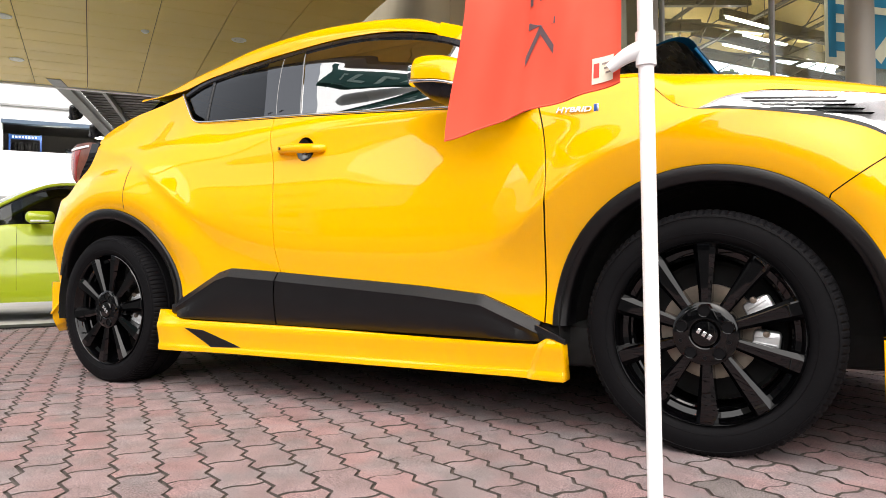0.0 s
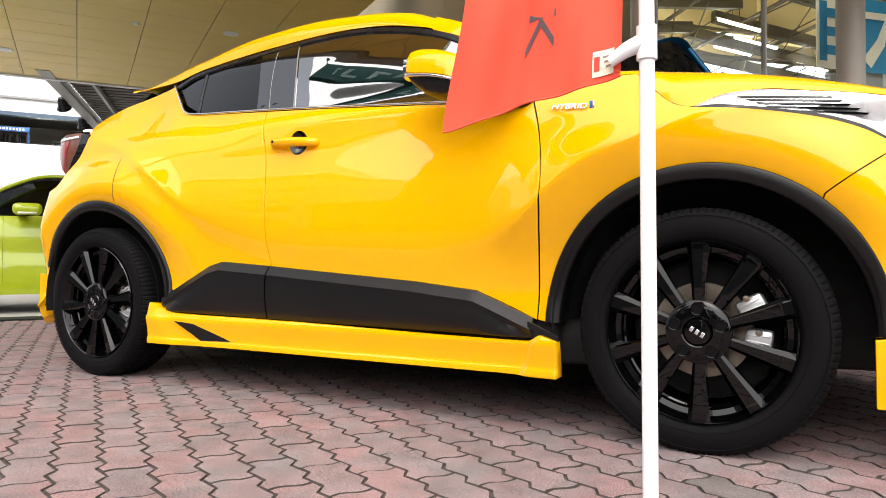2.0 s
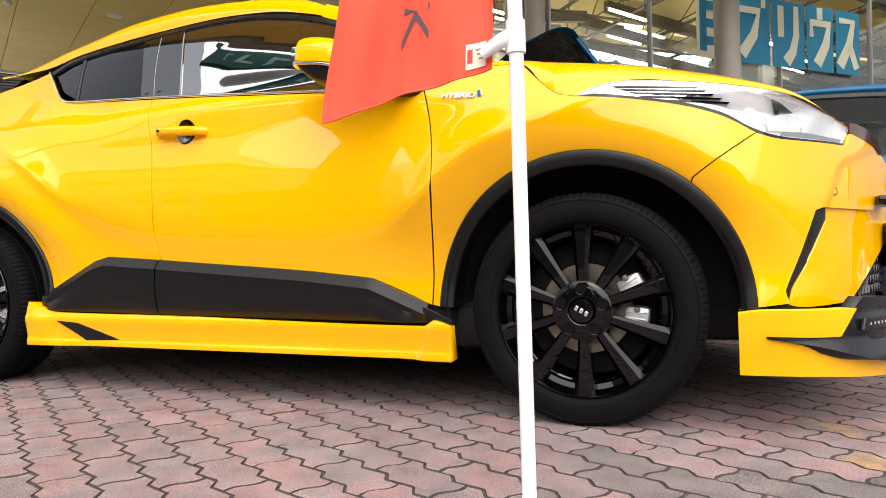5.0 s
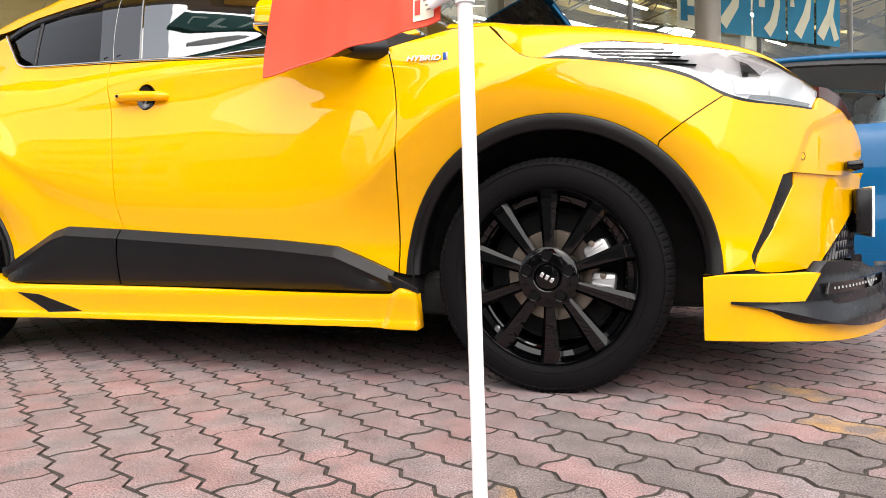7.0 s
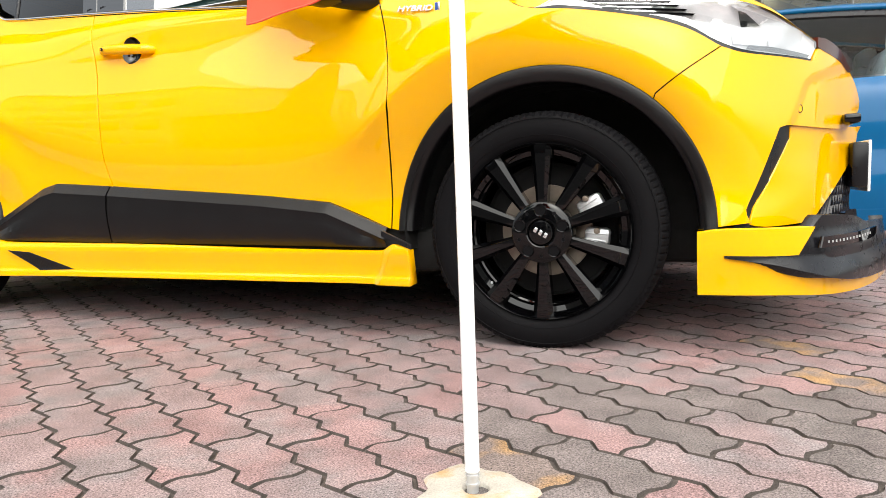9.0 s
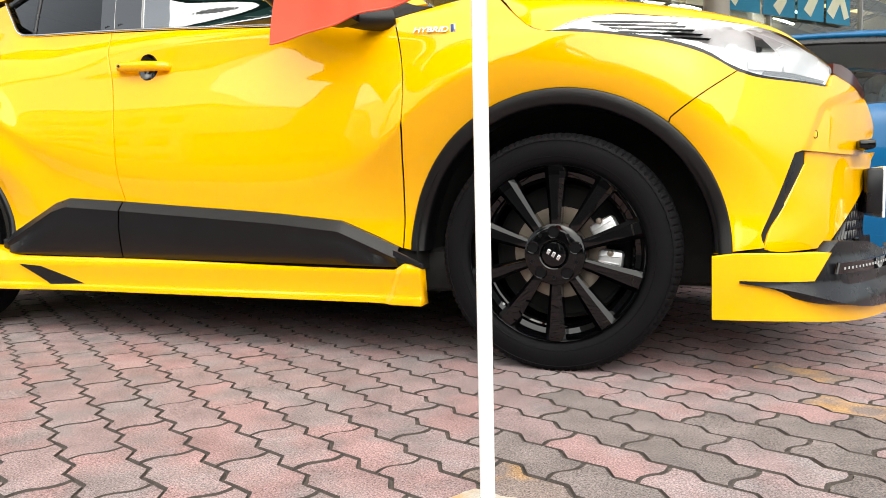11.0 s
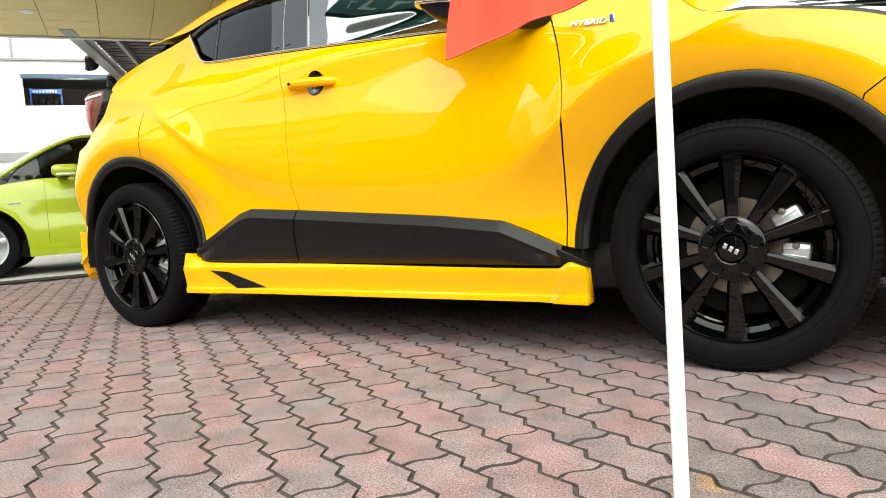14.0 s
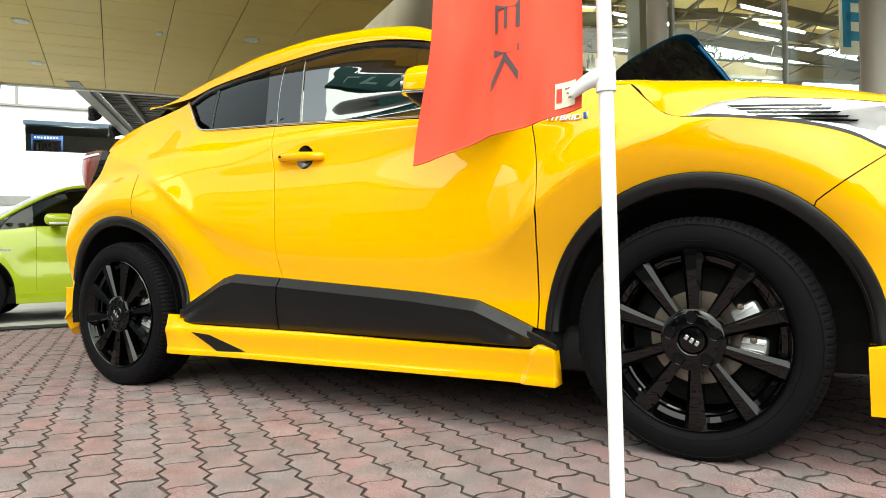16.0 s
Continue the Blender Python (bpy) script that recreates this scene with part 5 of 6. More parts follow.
for k in range(14):
    x = .742 + .0115 * k
    pair("daytime_lamp_rib", box((.0035, .004, .0065), (x, lip(x, .3) - .026, .303)), CALIPER)

# grille, number plate and its holder
bm = bmesh.new()
for k in range(-9, 26):
    for lean in (1, -1):
        z0 = .34
        pts = []
        for q in range(9):
            z = .345 + .25 * q / 8
            y = .62 + k * .035 + lean * (z - .34) * .55
            x = .36 + .58 * (max(0.01, min(y, 1.8 - y)) / .78) ** (1 / 2.1) - .055
            pts.append((x, y, z))
        if .50 < pts[0][1] < 1.30 and .50 < pts[-1][1] < 1.30:
            tube(pts, .0055, bm, sides=5)
part("grille_mesh", bm, SATIN, car)
part("grille_backing", grid_mesh([[(.36 + .58 * (max(.02, min(y, 1.8 - y)) / .78) ** (1 / 2.1) - .085, y, z) for y in np.linspace(.12, 1.68, 21)] for z in (.25, .45, .64, .80)]), DARK, car)
part("upper_grille_bar", box((.05, .62, .030), (.878, .9, .650), .008), GLOSS, car)
holder = part("plate_holder", box((.05, .38, .150), (.925, .90, .502), .008), SATIN, car)
part("number_plate", box((.010, .33, .172), (.957, .90, .498), .003), LAMPWHITE, holder, "white number plate")
part("plate_text_bar", box((.003, .22, .055), (.9635, .90, .488)), SIGNGREEN, holder)
pair("parking_sensor", lathe([(.0005, 0), (.009, 0), (.0105, .002), (.0105, .008)], Matrix.Translation((.695, nose_fun(.695, .668) - .0025, .668)) @ Matrix.Rotation(radians(52), 4, "Z"), 18), YELLOW)
pair("sensor_ring", lathe([(.0105, -.0005), (.0122, -.0005), (.0122, .006)], Matrix.Translation((.695, nose_fun(.695, .668) - .0022, .668)) @ Matrix.Rotation(radians(52), 4, "Z"), 18), DARK)

# headlamps
LAMPLOW = [(-.012, .962), (.141, .941), (.29, .910), (.389, .875), (.459, .832), (.545, .808), (.72, .805)]
LAMPUP = [(.748, .861), (.576, .929), (.432, .955), (.275, .981), (.153, .999), (.06, .994), (-.012, .962)]
for h in (None, MID):
    lamp = shell("headlamp", ring(LAMPLOW, [(.72, .805), (.748, .861)], LAMPUP), inset(.020), LAMPSILVER, car, depth=0, step=.022, half=h, label="clear headlamp with silver reflectors")
    shell("lamp_cover", ring(LAMPLOW, [(.72, .805), (.748, .861)], LAMPUP), inset(.002), LAMPGLASS, lamp, depth=0, step=.022, half=h)
    low = [Vector(p) for p in rounded(LAMPLOW, .02)]
    shell("lamp_surround", ring(LAMPLOW, [(.72, .805), (.728, .812)], [(.728, .812), (.55, .816), (.463, .841), (.391, .883), (.29, .918), (.141, .948), (.05, .964)], [(.05, .964), (-.012, .962)]), inset(.0005), GLOSS, lamp, depth=.02, step=.02, half=h)
    for k in range(5):
        x0, x1 = .100 + .024 * k, .330 + .020 * k
        z = .983 - .0125 * k
        drop = .105 * (x1 - x0)
        shell("louvre", ring([(x0, z), (x1, z - drop)], [(x1, z - drop), (x1 - .006, z - drop - .0042)], [(x1 - .006, z - drop - .0042), (x0 + .012, z - .0058)], [(x0 + .012, z - .0058), (x0, z)]), inset(.0008), GLOSS, lamp, depth=.010, step=.03, half=h)
    shell("lamp_divider", ring([(.335, .935), (.40, .945), (.47, .905)], [(.47, .905), (.50, .852)], [(.50, .852), (.42, .873)], [(.42, .873), (.335, .935)]), inset(.013), LAMPSILVER, lamp, depth=.02, step=.02, half=h)
    shell("lamp_reflector", ring([(.50, .930), (.70, .885)], [(.70, .885), (.69, .830)], [(.69, .830), (.60, .832)], [(.60, .832), (.585, .880), (.50, .930)]), lambda x, z: side(x, z) + .014 + .006 * math.cos(40 * (x - z)), LAMPCHROME, lamp, depth=.02, step=.02, half=h)
    shell("dark_facet", ring([(.520, .926), (.574, .884)], [(.574, .884), (.530, .878)], [(.530, .878), (.520, .926)]), inset(.009), GLOSS, lamp, depth=.012, step=.02, half=h)
    shell("projector_housing", ring([(.500, .873), (.549, .882)], [(.549, .882), (.606, .868)], [(.606, .868), (.588, .832)], [(.588, .832), (.507, .833)], [(.507, .833), (.500, .873)]), inset(.010), LAMPCHROME, lamp, depth=.014, step=.02, half=h)
    shell("projector_lens", ring([(.512, .866), (.555, .872)], [(.555, .872), (.582, .845)], [(.582, .845), (.525, .842)], [(.525, .842), (.512, .866)]), inset(.008), LAMPGLASS, lamp, depth=.008, step=.02, half=h)
    shell("lamp_sill", ring([(.54, .822), (.715, .815)], [(.715, .815), (.722, .825)], [(.722, .825), (.55, .836)], [(.55, .836), (.54, .822)]), inset(.016), GLOSS, lamp, depth=.01, step=.02, half=h)
    shell("nose_garnish", ring([(.748, .878), (.775, .880), (.801, .875), (.84, .860), (.886, .816)], [(.886, .816), (.88, .803)], [(.88, .803), (.852, .82), (.813, .834), (.777, .842), (.748, .850)], [(.748, .850), (.748, .878)]), inset(-.003), NOSESMOKE, car, depth=.02, step=.02, half=h, label="smoked dark red nose trim")

# tail lamps stand out of the flank
def tail_fun(x, z):
    return .125 + .9 * max(0.0, -3.06 - x) ** 1.5 - .012 * math.sin(math.pi * min(1, max(0, (z - .95) / .22)))


for h in (None, MID):
    tail = shell("tail_lamp", ring([(-3.130, 1.150), (-3.087, 1.164), (-2.967, 1.166), (-2.870, 1.147)], [(-2.870, 1.147), (-2.912, 1.067), (-2.977, 1.012), (-3.048, .950)], [(-3.048, .950), (-3.096, .984), (-3.125, 1.055), (-3.130, 1.150)]), tail_fun, TAILSMOKE, car, depth=.14, step=.02, half=h, label="smoked red wraparound tail lamp")
    shell("red_lens", ring([(-3.127, 1.128), (-3.030, 1.132)], [(-3.030, 1.132), (-3.055, 1.04), (-3.068, .975)], [(-3.068, .975), (-3.096, .990), (-3.122, 1.055), (-3.127, 1.128)]), lambda x, z: tail_fun(x, z) - .004, TAILRED, tail, depth=.01, step=.02, half=h)
    shell("clear_line", ring([(-3.128, 1.146), (-2.965, 1.152)], [(-2.965, 1.152), (-2.962, 1.142)], [(-2.962, 1.142), (-3.126, 1.134)], [(-3.126, 1.134), (-3.128, 1.146)]), lambda x, z: tail_fun(x, z) - .006, LAMPSILVER, tail, depth=.006, step=.02, half=h)
    shell("lamp_edge", ring([(-2.868, 1.150), (-2.910, 1.066), (-2.975, 1.010), (-3.046, .947)], [(-3.046, .947), (-3.050, .962)], [(-3.050, .962), (-2.995, 1.030), (-2.955, 1.080), (-2.930, 1.156)], [(-2.930, 1.156), (-2.868, 1.150)]), lambda x, z: tail_fun(x, z) - .007, GLOSS, tail, depth=.10, step=.02, half=h)
bm = grid_mesh([[(x, y, z) for y in np.linspace(.17, 1.63, 9)] for x, z in ((-2.84, .86), (-2.86, .98), (-2.85, 1.07))])
part("tail_panel", bm, YELLOW, car)
bm = grid_mesh([[(x - .14 * (1 - ((y - .9) / .72) ** 2), y, z) for y in np.linspace(.18, 1.62, 13)] for x, z in ((-3.02, 1.165), (-3.14, 1.180), (-3.15, 1.168), (-3.02, 1.150))])
part("tailgate_ledge", bm, GLOSS, car)

# rear skirt corner
both("rear_lip", ring([(REAR - .478, .46), (-3.30, .47), (-3.45, .48)], [(-3.45, .48), (-3.46, .20)], [(-3.46, .20), (-3.20, .20), (REAR - .50, .24)], [(REAR - .50, .24), (REAR - .478, .46)]), lambda x, z: side(x, .35) - .022 + .04 * smooth(.30, .18, z), YELLOW, depth=.05, step=.025)

# door handle with its dark bowl, and the badge
for h in (None, MID):
    y = side(-1.48, .985)
    bm = lathe([(.001, .030), (.020, .026), (.034, .012), (.040, .000), (.041, .004)], Matrix.Translation((-1.478, y - .001, .984)) @ Matrix.Diagonal((1.05, 1, 1.25, 1)), 28)
    part("handle_bowl", mirrored(bm) if h else bm, GLOSS, car)
    line = rounded([(-1.600, y + .002, .994), (-1.592, y - .022, .993), (-1.54, y - .034, .991), (-1.45, y - .034, .986), (-1.395, y - .022, .983), (-1.385, y + .002, .982)], .008)
    bm = tube(line, [.013 + .0035 * math.sin(math.pi * k / (len(line) - 1)) for k in range(len(line))], sides=12)
    bmesh.ops.scale(bm, vec=(1, .8, 1.15), verts=bm.verts[:], space=Matrix.Translation((0, -y, -.988)))
    handle = part("door_handle", mirrored(bm) if h else bm, YELLOW, car)
    if h is None:
        part("lock_button", lathe([(.001, -.002), (.005, -.0015), (.006, .002)], Matrix.Translation((-1.575, y - .043, .993)), 12), GLOSS, handle)
y = side(-.372, 1.012)
badge = lettering("HYBRID", .0315, SILVER, car, Matrix.Translation((-.386, y - .0085, 1.003)) @ Matrix.Rotation(radians(-1.5), 4, "Z") @ Matrix.Rotation(radians(4.5), 4, "Y") @ Matrix.Rotation(radians(-17), 4, "X") @ Matrix.Rotation(radians(90), 4, "X") @ Matrix.Diagonal((1.05, .82, 1, 1)), "badge_lettering", "silver raised HYBRID badge", .003, .15)
part("badge_mark", box((.009, .004, .024), (-.316, side(-.316, 1.008) - .003, 1.010), .0015), SIGNBLUE, badge)
part("badge_edge", box((.006, .005, .026), (-.3075, side(-.3075, 1.008) - .003, 1.009), .0012), SILVER, badge)
for x in (-1.735, -1.665):
    for k in range(3):
        part("post_marking_bar", box((.006, .0012, .009), (x + .010 * k - .01, side(x, 1.175) - .0012 + (.003 if x > -1.69 else .004), 1.170 + .002 * (k % 2))), SATIN, car)


# door mirrors
CAPTOP = [(0, 1.172), (.03, 1.200), (.10, 1.212), (.18, 1.215), (.36, 1.208), (.56, 1.189), (.75, 1.162), (.88, 1.125), (1.0, 1.078)]
CAPLOW = [(0, 1.150), (.06, 1.134), (.40, 1.118), (.76, 1.087), (1.0, 1.064)]
HOUSELOW = [(0, 1.140), (.06, 1.112), (.12, 1.092), (.25, 1.064), (.62, 1.037), (.80, 1.026), (1.0, 1.036)]


def mirror_body(low, top, out0, out1, rows_n=30):
    """Slices of the mirror's shell between two height lines; out0 and out1: how far it stands out at its foot and crown."""
    rows = []
    for i in range(rows_n + 1):
        u = i / rows_n
        x = -.883 + .300 * u
        z0, z1 = curve(low, u), curve(top, u)
        nose = min(1.0, .35 + .65 * (u / .10) ** .5) * (1 - .55 * smooth(.55, 1.05, u))
        row = []
        for j in range(13):
            v = j / 12
            out = out0 + (out1 - out0) * v
            row.append((x, -.055 - nose * (out * math.sin(math.pi * min(1, .12 + .80 * v + .08)) ** .55 if out1 < out0 else out * max(.0, math.cos(math.pi / 2 * v)) ** .5), z0 + (z1 - z0) * (v if out1 < out0 else math.sin(math.pi / 2 * v) ** .9)))
        rows.append(row)
    return rows


for h in (None, MID):
    cap = mirror_body(CAPLOW, CAPTOP, .098, .098)
    back = [[(x, -.03, z) for x, y, z in row] for row in cap]
    bm = grid_mesh([[*a, *b[::-1]] for a, b in zip(cap, back)], closed=True)
    door_mirror = part("door_mirror", mirrored(bm) if h else bm, YELLOW, car, "yellow door mirror with black foot")
    rows = []
    for i in range(31):
        u = i / 30
        x, z0, z1 = -.880 + .296 * u, curve(HOUSELOW, u), curve(CAPLOW, u) - .003
        nose = min(1.0, .35 + .65 * (u / .10) ** .5) * (1 - .55 * smooth(.55, 1.05, u))
        row = [(x, -.055 - nose * .093 * max(0.0, math.sin(math.pi / 2 * v)) ** .6, z0 + (z1 - z0) * (1 - math.cos(math.pi / 2 * v))) for v in (0, .15, .3, .45, .6, .75, .9, 1.0)]
        rows.append(row + [(x, -.03, z) for _, _, z in row[::-1]])
    bm = grid_mesh(rows, closed=True)
    part("mirror_base", mirrored(bm) if h else bm, SATIN, door_mirror)
    strip = [(-.883 + .300 * u, -.055 - min(1.0, .35 + .65 * (u / .10) ** .5) * (1 - .55 * smooth(.55, 1.05, u)) * .096, curve(CAPLOW, u) - .007) for u in np.linspace(.05, .76, 16)]
    bm = tube(strip, [.0060 - .0015 * k / 15 for k in range(16)], sides=8)
    part("turn_signal", mirrored(bm) if h else bm, CHROME, door_mirror)
    line = rounded([(-.715, -.075, 1.070), (-.650, -.045, 1.060), (-.590, .02, 1.056), (-.535, .085, 1.064)], .02)
    bm = tube(line, [.024 + .012 * k / (len(line) - 1) for k in range(len(line))], sides=12)
    part("mirror_foot", mirrored(bm) if h else bm, PLASTIC, door_mirror)
    bm = box((.006, .075, .070), (-.874, -.078, 1.158), .02)
    part("mirror_glass", mirrored(bm) if h else bm, CHROME, door_mirror)

# inner shells, wheel wells, floor and cabin
inner = ring([(-2.98, 1.06), (-1.70, 1.10), (-.55, 1.03), (-.10, .95), (.40, .84), (.62, .76)], [(.62, .76), (.60, .30)], [(.60, .30), (.44, .30)], arc(0, .34, .44, 0, 180), [(-.44, .34), (-.44, .25)], [(-.44, .25), (-2.20, .25)], [(-2.20, .25), (-2.20, .34)], arc(REAR, .34, .44, 0, 180), [(REAR - .44, .34), (REAR - .46, .30)], [(REAR - .46, .30), (-3.2, .34)], [(-3.2, .34), (-2.98, 1.06)], step=.05)
both("inner_shell", inner, inset(.030), DARK, depth=0, step=.06)
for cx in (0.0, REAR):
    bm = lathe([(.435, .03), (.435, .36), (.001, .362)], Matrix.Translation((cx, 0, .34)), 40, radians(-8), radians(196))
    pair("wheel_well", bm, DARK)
part("underbody", box((2.0, 1.56, .14), (-1.32, .90, .27), .04), DARK, car)
part("underbody_nose", box((.62, 1.1, .12), (.45, .90, .27), .04), DARK, car)
part("underbody_tail", box((.56, 1.3, .16), (-3.10, .90, .32), .04), DARK, car)
part("axle_block", box((.9, .95, .40), (0.0, .90, .56), .05), DARK, car)
part("boot_block", box((1.0, 1.0, .50), (-2.75, .90, .62), .05), DARK, car)
part("cabin_floor", box((2.1, 1.5, .04), (-1.5, .90, .40), .01), SEAT, car)
part("dashboard", box((.55, 1.46, .30), (-.62, .90, .92), .07, segs=3), SEAT, car)
part("parcel_shelf", box((.50, 1.20, .06), (-2.72, .90, 1.02), .02), SEAT, car)
part("headliner", box((1.60, 1.0, .03), (-1.75, .90, 1.440), .012), SEAT, car)
for x, y in ((-1.35, .50), (-1.35, 1.30), (-2.15, .52), (-2.15, 1.28)):
    seat = part("seat_cushion", box((.50, .50, .18), (x + .16, y, .62), .06, segs=3), SEAT, car)
    part("seat_back", box((.14, .48, .60), m=Matrix.Translation((x - .16, y, .92)) @ Matrix.Rotation(radians(-14), 4, "Y"), bevel=.05, segs=3), SEAT, seat)
    part("headrest", box((.10, .26, .17), m=Matrix.Translation((x - .26, y, 1.26)) @ Matrix.Rotation(radians(-10), 4, "Y"), bevel=.045, segs=3), SEAT, seat)
bm = lathe([(.175, -.012), (.190, 0), (.175, .012), (.165, 0), (.175, -.012)], Matrix.Translation((-.98, .50, 1.02)) @ Matrix.Rotation(radians(65), 4, "X") @ Matrix.Rotation(0, 4, "Z"), 36)
bm.transform(Matrix.Translation((-.98, .50, 1.0)) @ Matrix.Rotation(radians(90), 4, "Z") @ Matrix.Translation((.98, -.50, -1.0)))
wheel = part("steering_wheel", bm, SATIN, car)
part("wheel_boss", box((.05, .30, .05), (-.98, .50, 1.0), .015), SATIN, wheel)
part("antenna_fin", grid_mesh([[(-2.55 + .10 * k, .9 + s * .018 * (1 - k * .5), 1.495 + .05 * (k == 0) * (1 - abs(s)) + .008) for s in (-1, 0, 1)] for k in (0, .5, 1, 1.6)]), YELLOW, car)


# ---- wheels ----
def build_wheel(parent_name):
    """A wheel about the y axis, its outer face to -y."""
    base = new(parent_name)
    tread = [(.338, .20), (.345, .16), (.345, .13), (.339, .128), (.339, .118), (.345, .116), (.345, .075), (.339, .073), (.339, .063), (.345, .061), (.3445, .034), (.338, .014),
             (.330, .005), (.316, .000), (.295, -.003), (.273, -.001), (.260, .006), (.2555, .010), (.2535, .006)]
    rows = []
    for k in range(417):  # fine shoulder grooves: every fourth slice is cut back
        a = math.tau * k / 416
        cut = .0030 if k % 4 == 0 else 0.0
        rows.append([((r - (cut if 9 <= n <= 12 else 0)) * math.cos(a), y + (cut * .4 if 9 <= n <= 12 else 0), (r - (cut if 9 <= n <= 12 else 0)) * math.sin(a)) for n, (r, y) in enumerate(tread)])
    part("tyre", grid_mesh(rows, sharp=28), RUBBER, base)
    bm = bmesh.new()
    for r in (.322, .2765):
        own = lathe([(r - .0012, -.0015), (r, -.0028), (r + .0012, -.0012)], Matrix(), 72)
        merged(bm, own)
    part("sidewall_ridge", bm, RUBBER, base)
    bm = bmesh.new()
    for start, n, r in ((20, 9, .295), (110, 8, .298), (205, 9, .295)):  # moulded marks on the sidewall
        for k in range(n):
            a = radians(start + 4.2 * k)
            box((.010, .0016, .014 if k % 3 else .009), m=Matrix.Rotation(-a, 4, "Y") @ Matrix.Translation((0, -.0022, r)), bm=bm)
    tagged(part("sidewall_mark", bm, RUBBER, base), kind="stuff")
    barrel = [(.2555, .010), (.2540, .003), (.2515, .0005), (.2485, .004), (.2455, .016), (.236, .034), (.221, .038), (.217, .052), (.212, .056), (.208, .150), (.212, .19)]
    part("rim", lathe(barrel, Matrix(), 72), WHEELBLACK, base)
    # hub face standing proud of the spokes, lug wells, centre cap
    face = [(.0385, .004), (.0395, -.004), (.0425, -.0065), (.068, -.0060), (.080, -.0035), (.0865, .002), (.0885, .010), (.090, .06)]
    part("hub_face", lathe(face, Matrix(), 60), WHEELBLACK, base)
    part("centre_cap", lathe([(.0005, -.0075), (.024, -.0070), (.034, -.0055), (.0370, -.002), (.0380, .006)], Matrix(), 40), WHEELBLACK, base)
    for k, (x, z, w) in enumerate(((-.0145, .0080, .0120), (-.0005, .0, .0125), (.0135, -.0080, .0120))):
        part("cap_mark", box((w * .8, .0012, .0145), m=Matrix.Translation((x, -.0078, z)) @ Matrix.Rotation(radians(30), 4, "Y"), bevel=.0004), SILVER, base)
    for k in range(5):
        a = math.tau * (k + 1.25) / 5
        m = Matrix.Translation((.0635 * math.cos(a), -.0066, .0635 * math.sin(a)))
        part("lug_well", lathe([(.0148, .0020), (.0152, -.0030), (.0170, -.0034), (.0190, .0030)], m, 24), WHEELBLACK, base)
        # hub face is uncut: flat dark discs give the shade of wells and holes
        part("lug_recess", lathe([(.0005, -.0002), (.0148, -.0002), (.0150, .004)], m, 24), RUBBER, base)
        c = a + math.tau / 10
        m = Matrix.Translation((.0665 * math.cos(c), -.0066, .0665 * math.sin(c)))
        part("hub_hole", lathe([(.0005, -.0002), (.0044, -.0002), (.0052, -.0010), (.0060, .0020)], m, 16), RUBBER, base)
    # ten flared spokes: a flat ridge between steep chamfered flanks, widest where they meet the rim
    stations = ((.070, .0165, .008), (.092, .0160, .007), (.130, .0188, .006), (.175, .0232, .004), (.212, .0272, .002), (.236, .0298, .0008), (.2480, .0300, .0012), (.2515, .0270, .005))
    rows = []
    for r, w, y in stations:
        rows.append([(-w * .90, y + .055, r), (-w, y + .46 * w, r), (-w * .53, y, r), (w * .53, y, r), (w, y + .46 * w, r), (w * .90, y + .055, r)])
    spoke_bm = grid_mesh(rows, closed=True, sharp=10)
    first = part("spoke", spoke_bm, WHEELBLACK, base)
    for k in range(1, 10):
        ob = new("spoke", first.data)
        ob.parent = base
        ob.matrix_basis = Matrix.Rotation(math.tau * k / 10, 4, "Y")
    part("brake_disc", lathe([(.060, .085), (.075, .078), (.134, .078), (.134, .100), (.060, .102)], Matrix(), 48), STEEL, base)
    bm = box((.055, .05, .075), m=Matrix.Rotation(radians(62), 4, "Y") @ Matrix.Translation((0, .075, .150)), bevel=.012)
    box((.055, .05, .070), m=Matrix.Rotation(radians(97), 4, "Y") @ Matrix.Translation((0, .075, .150)), bevel=.012, bm=bm)
    caliper = part("brake_caliper", bm, CALIPER, base)
    for k, a in enumerate((52, 70, 90, 105)):
        part("caliper_bolt", lathe([(.0005, .040), (.008, .041), (.0095, .046), (.0095, .056)], Matrix.Rotation(radians(a), 4, "Y") @ Matrix.Translation((0, .002, .150)), 12), STEEL, caliper)
    for a in (58, 64, 93, 100):
        part("caliper_rib", box((.004, .006, .060), m=Matrix.Rotation(radians(a), 4, "Y") @ Matrix.Translation((0, .049, .148)), bevel=.0015), CALIPER, caliper)
    part("backing_plate", lathe([(.001, .13), (.19, .13), (.20, .12)], Matrix(), 32), DARK, base)
    part("valve", tube([(-.150, .012, -.150), (-.146, -.012, -.146)], .0045, sides=8), CHROME, base)
    return base


wheel_master = build_wheel("wheel")
wheel_master.parent = car
wheel_master.matrix_basis = Matrix.Translation((0, -.004, HUB)) @ Matrix.Rotation(radians(0), 4, "Y")
for x, turn in ((REAR, 11),):
    w = copy_thing(wheel_master, Matrix.Translation((x, -.004, HUB)) @ Matrix.Rotation(radians(turn), 4, "Y"))
for x in (0, REAR):
    w = copy_thing(wheel_master, Matrix.Translation((x, 2 * MID + .004, HUB)) @ Matrix.Rotation(math.pi, 4, "Z"))

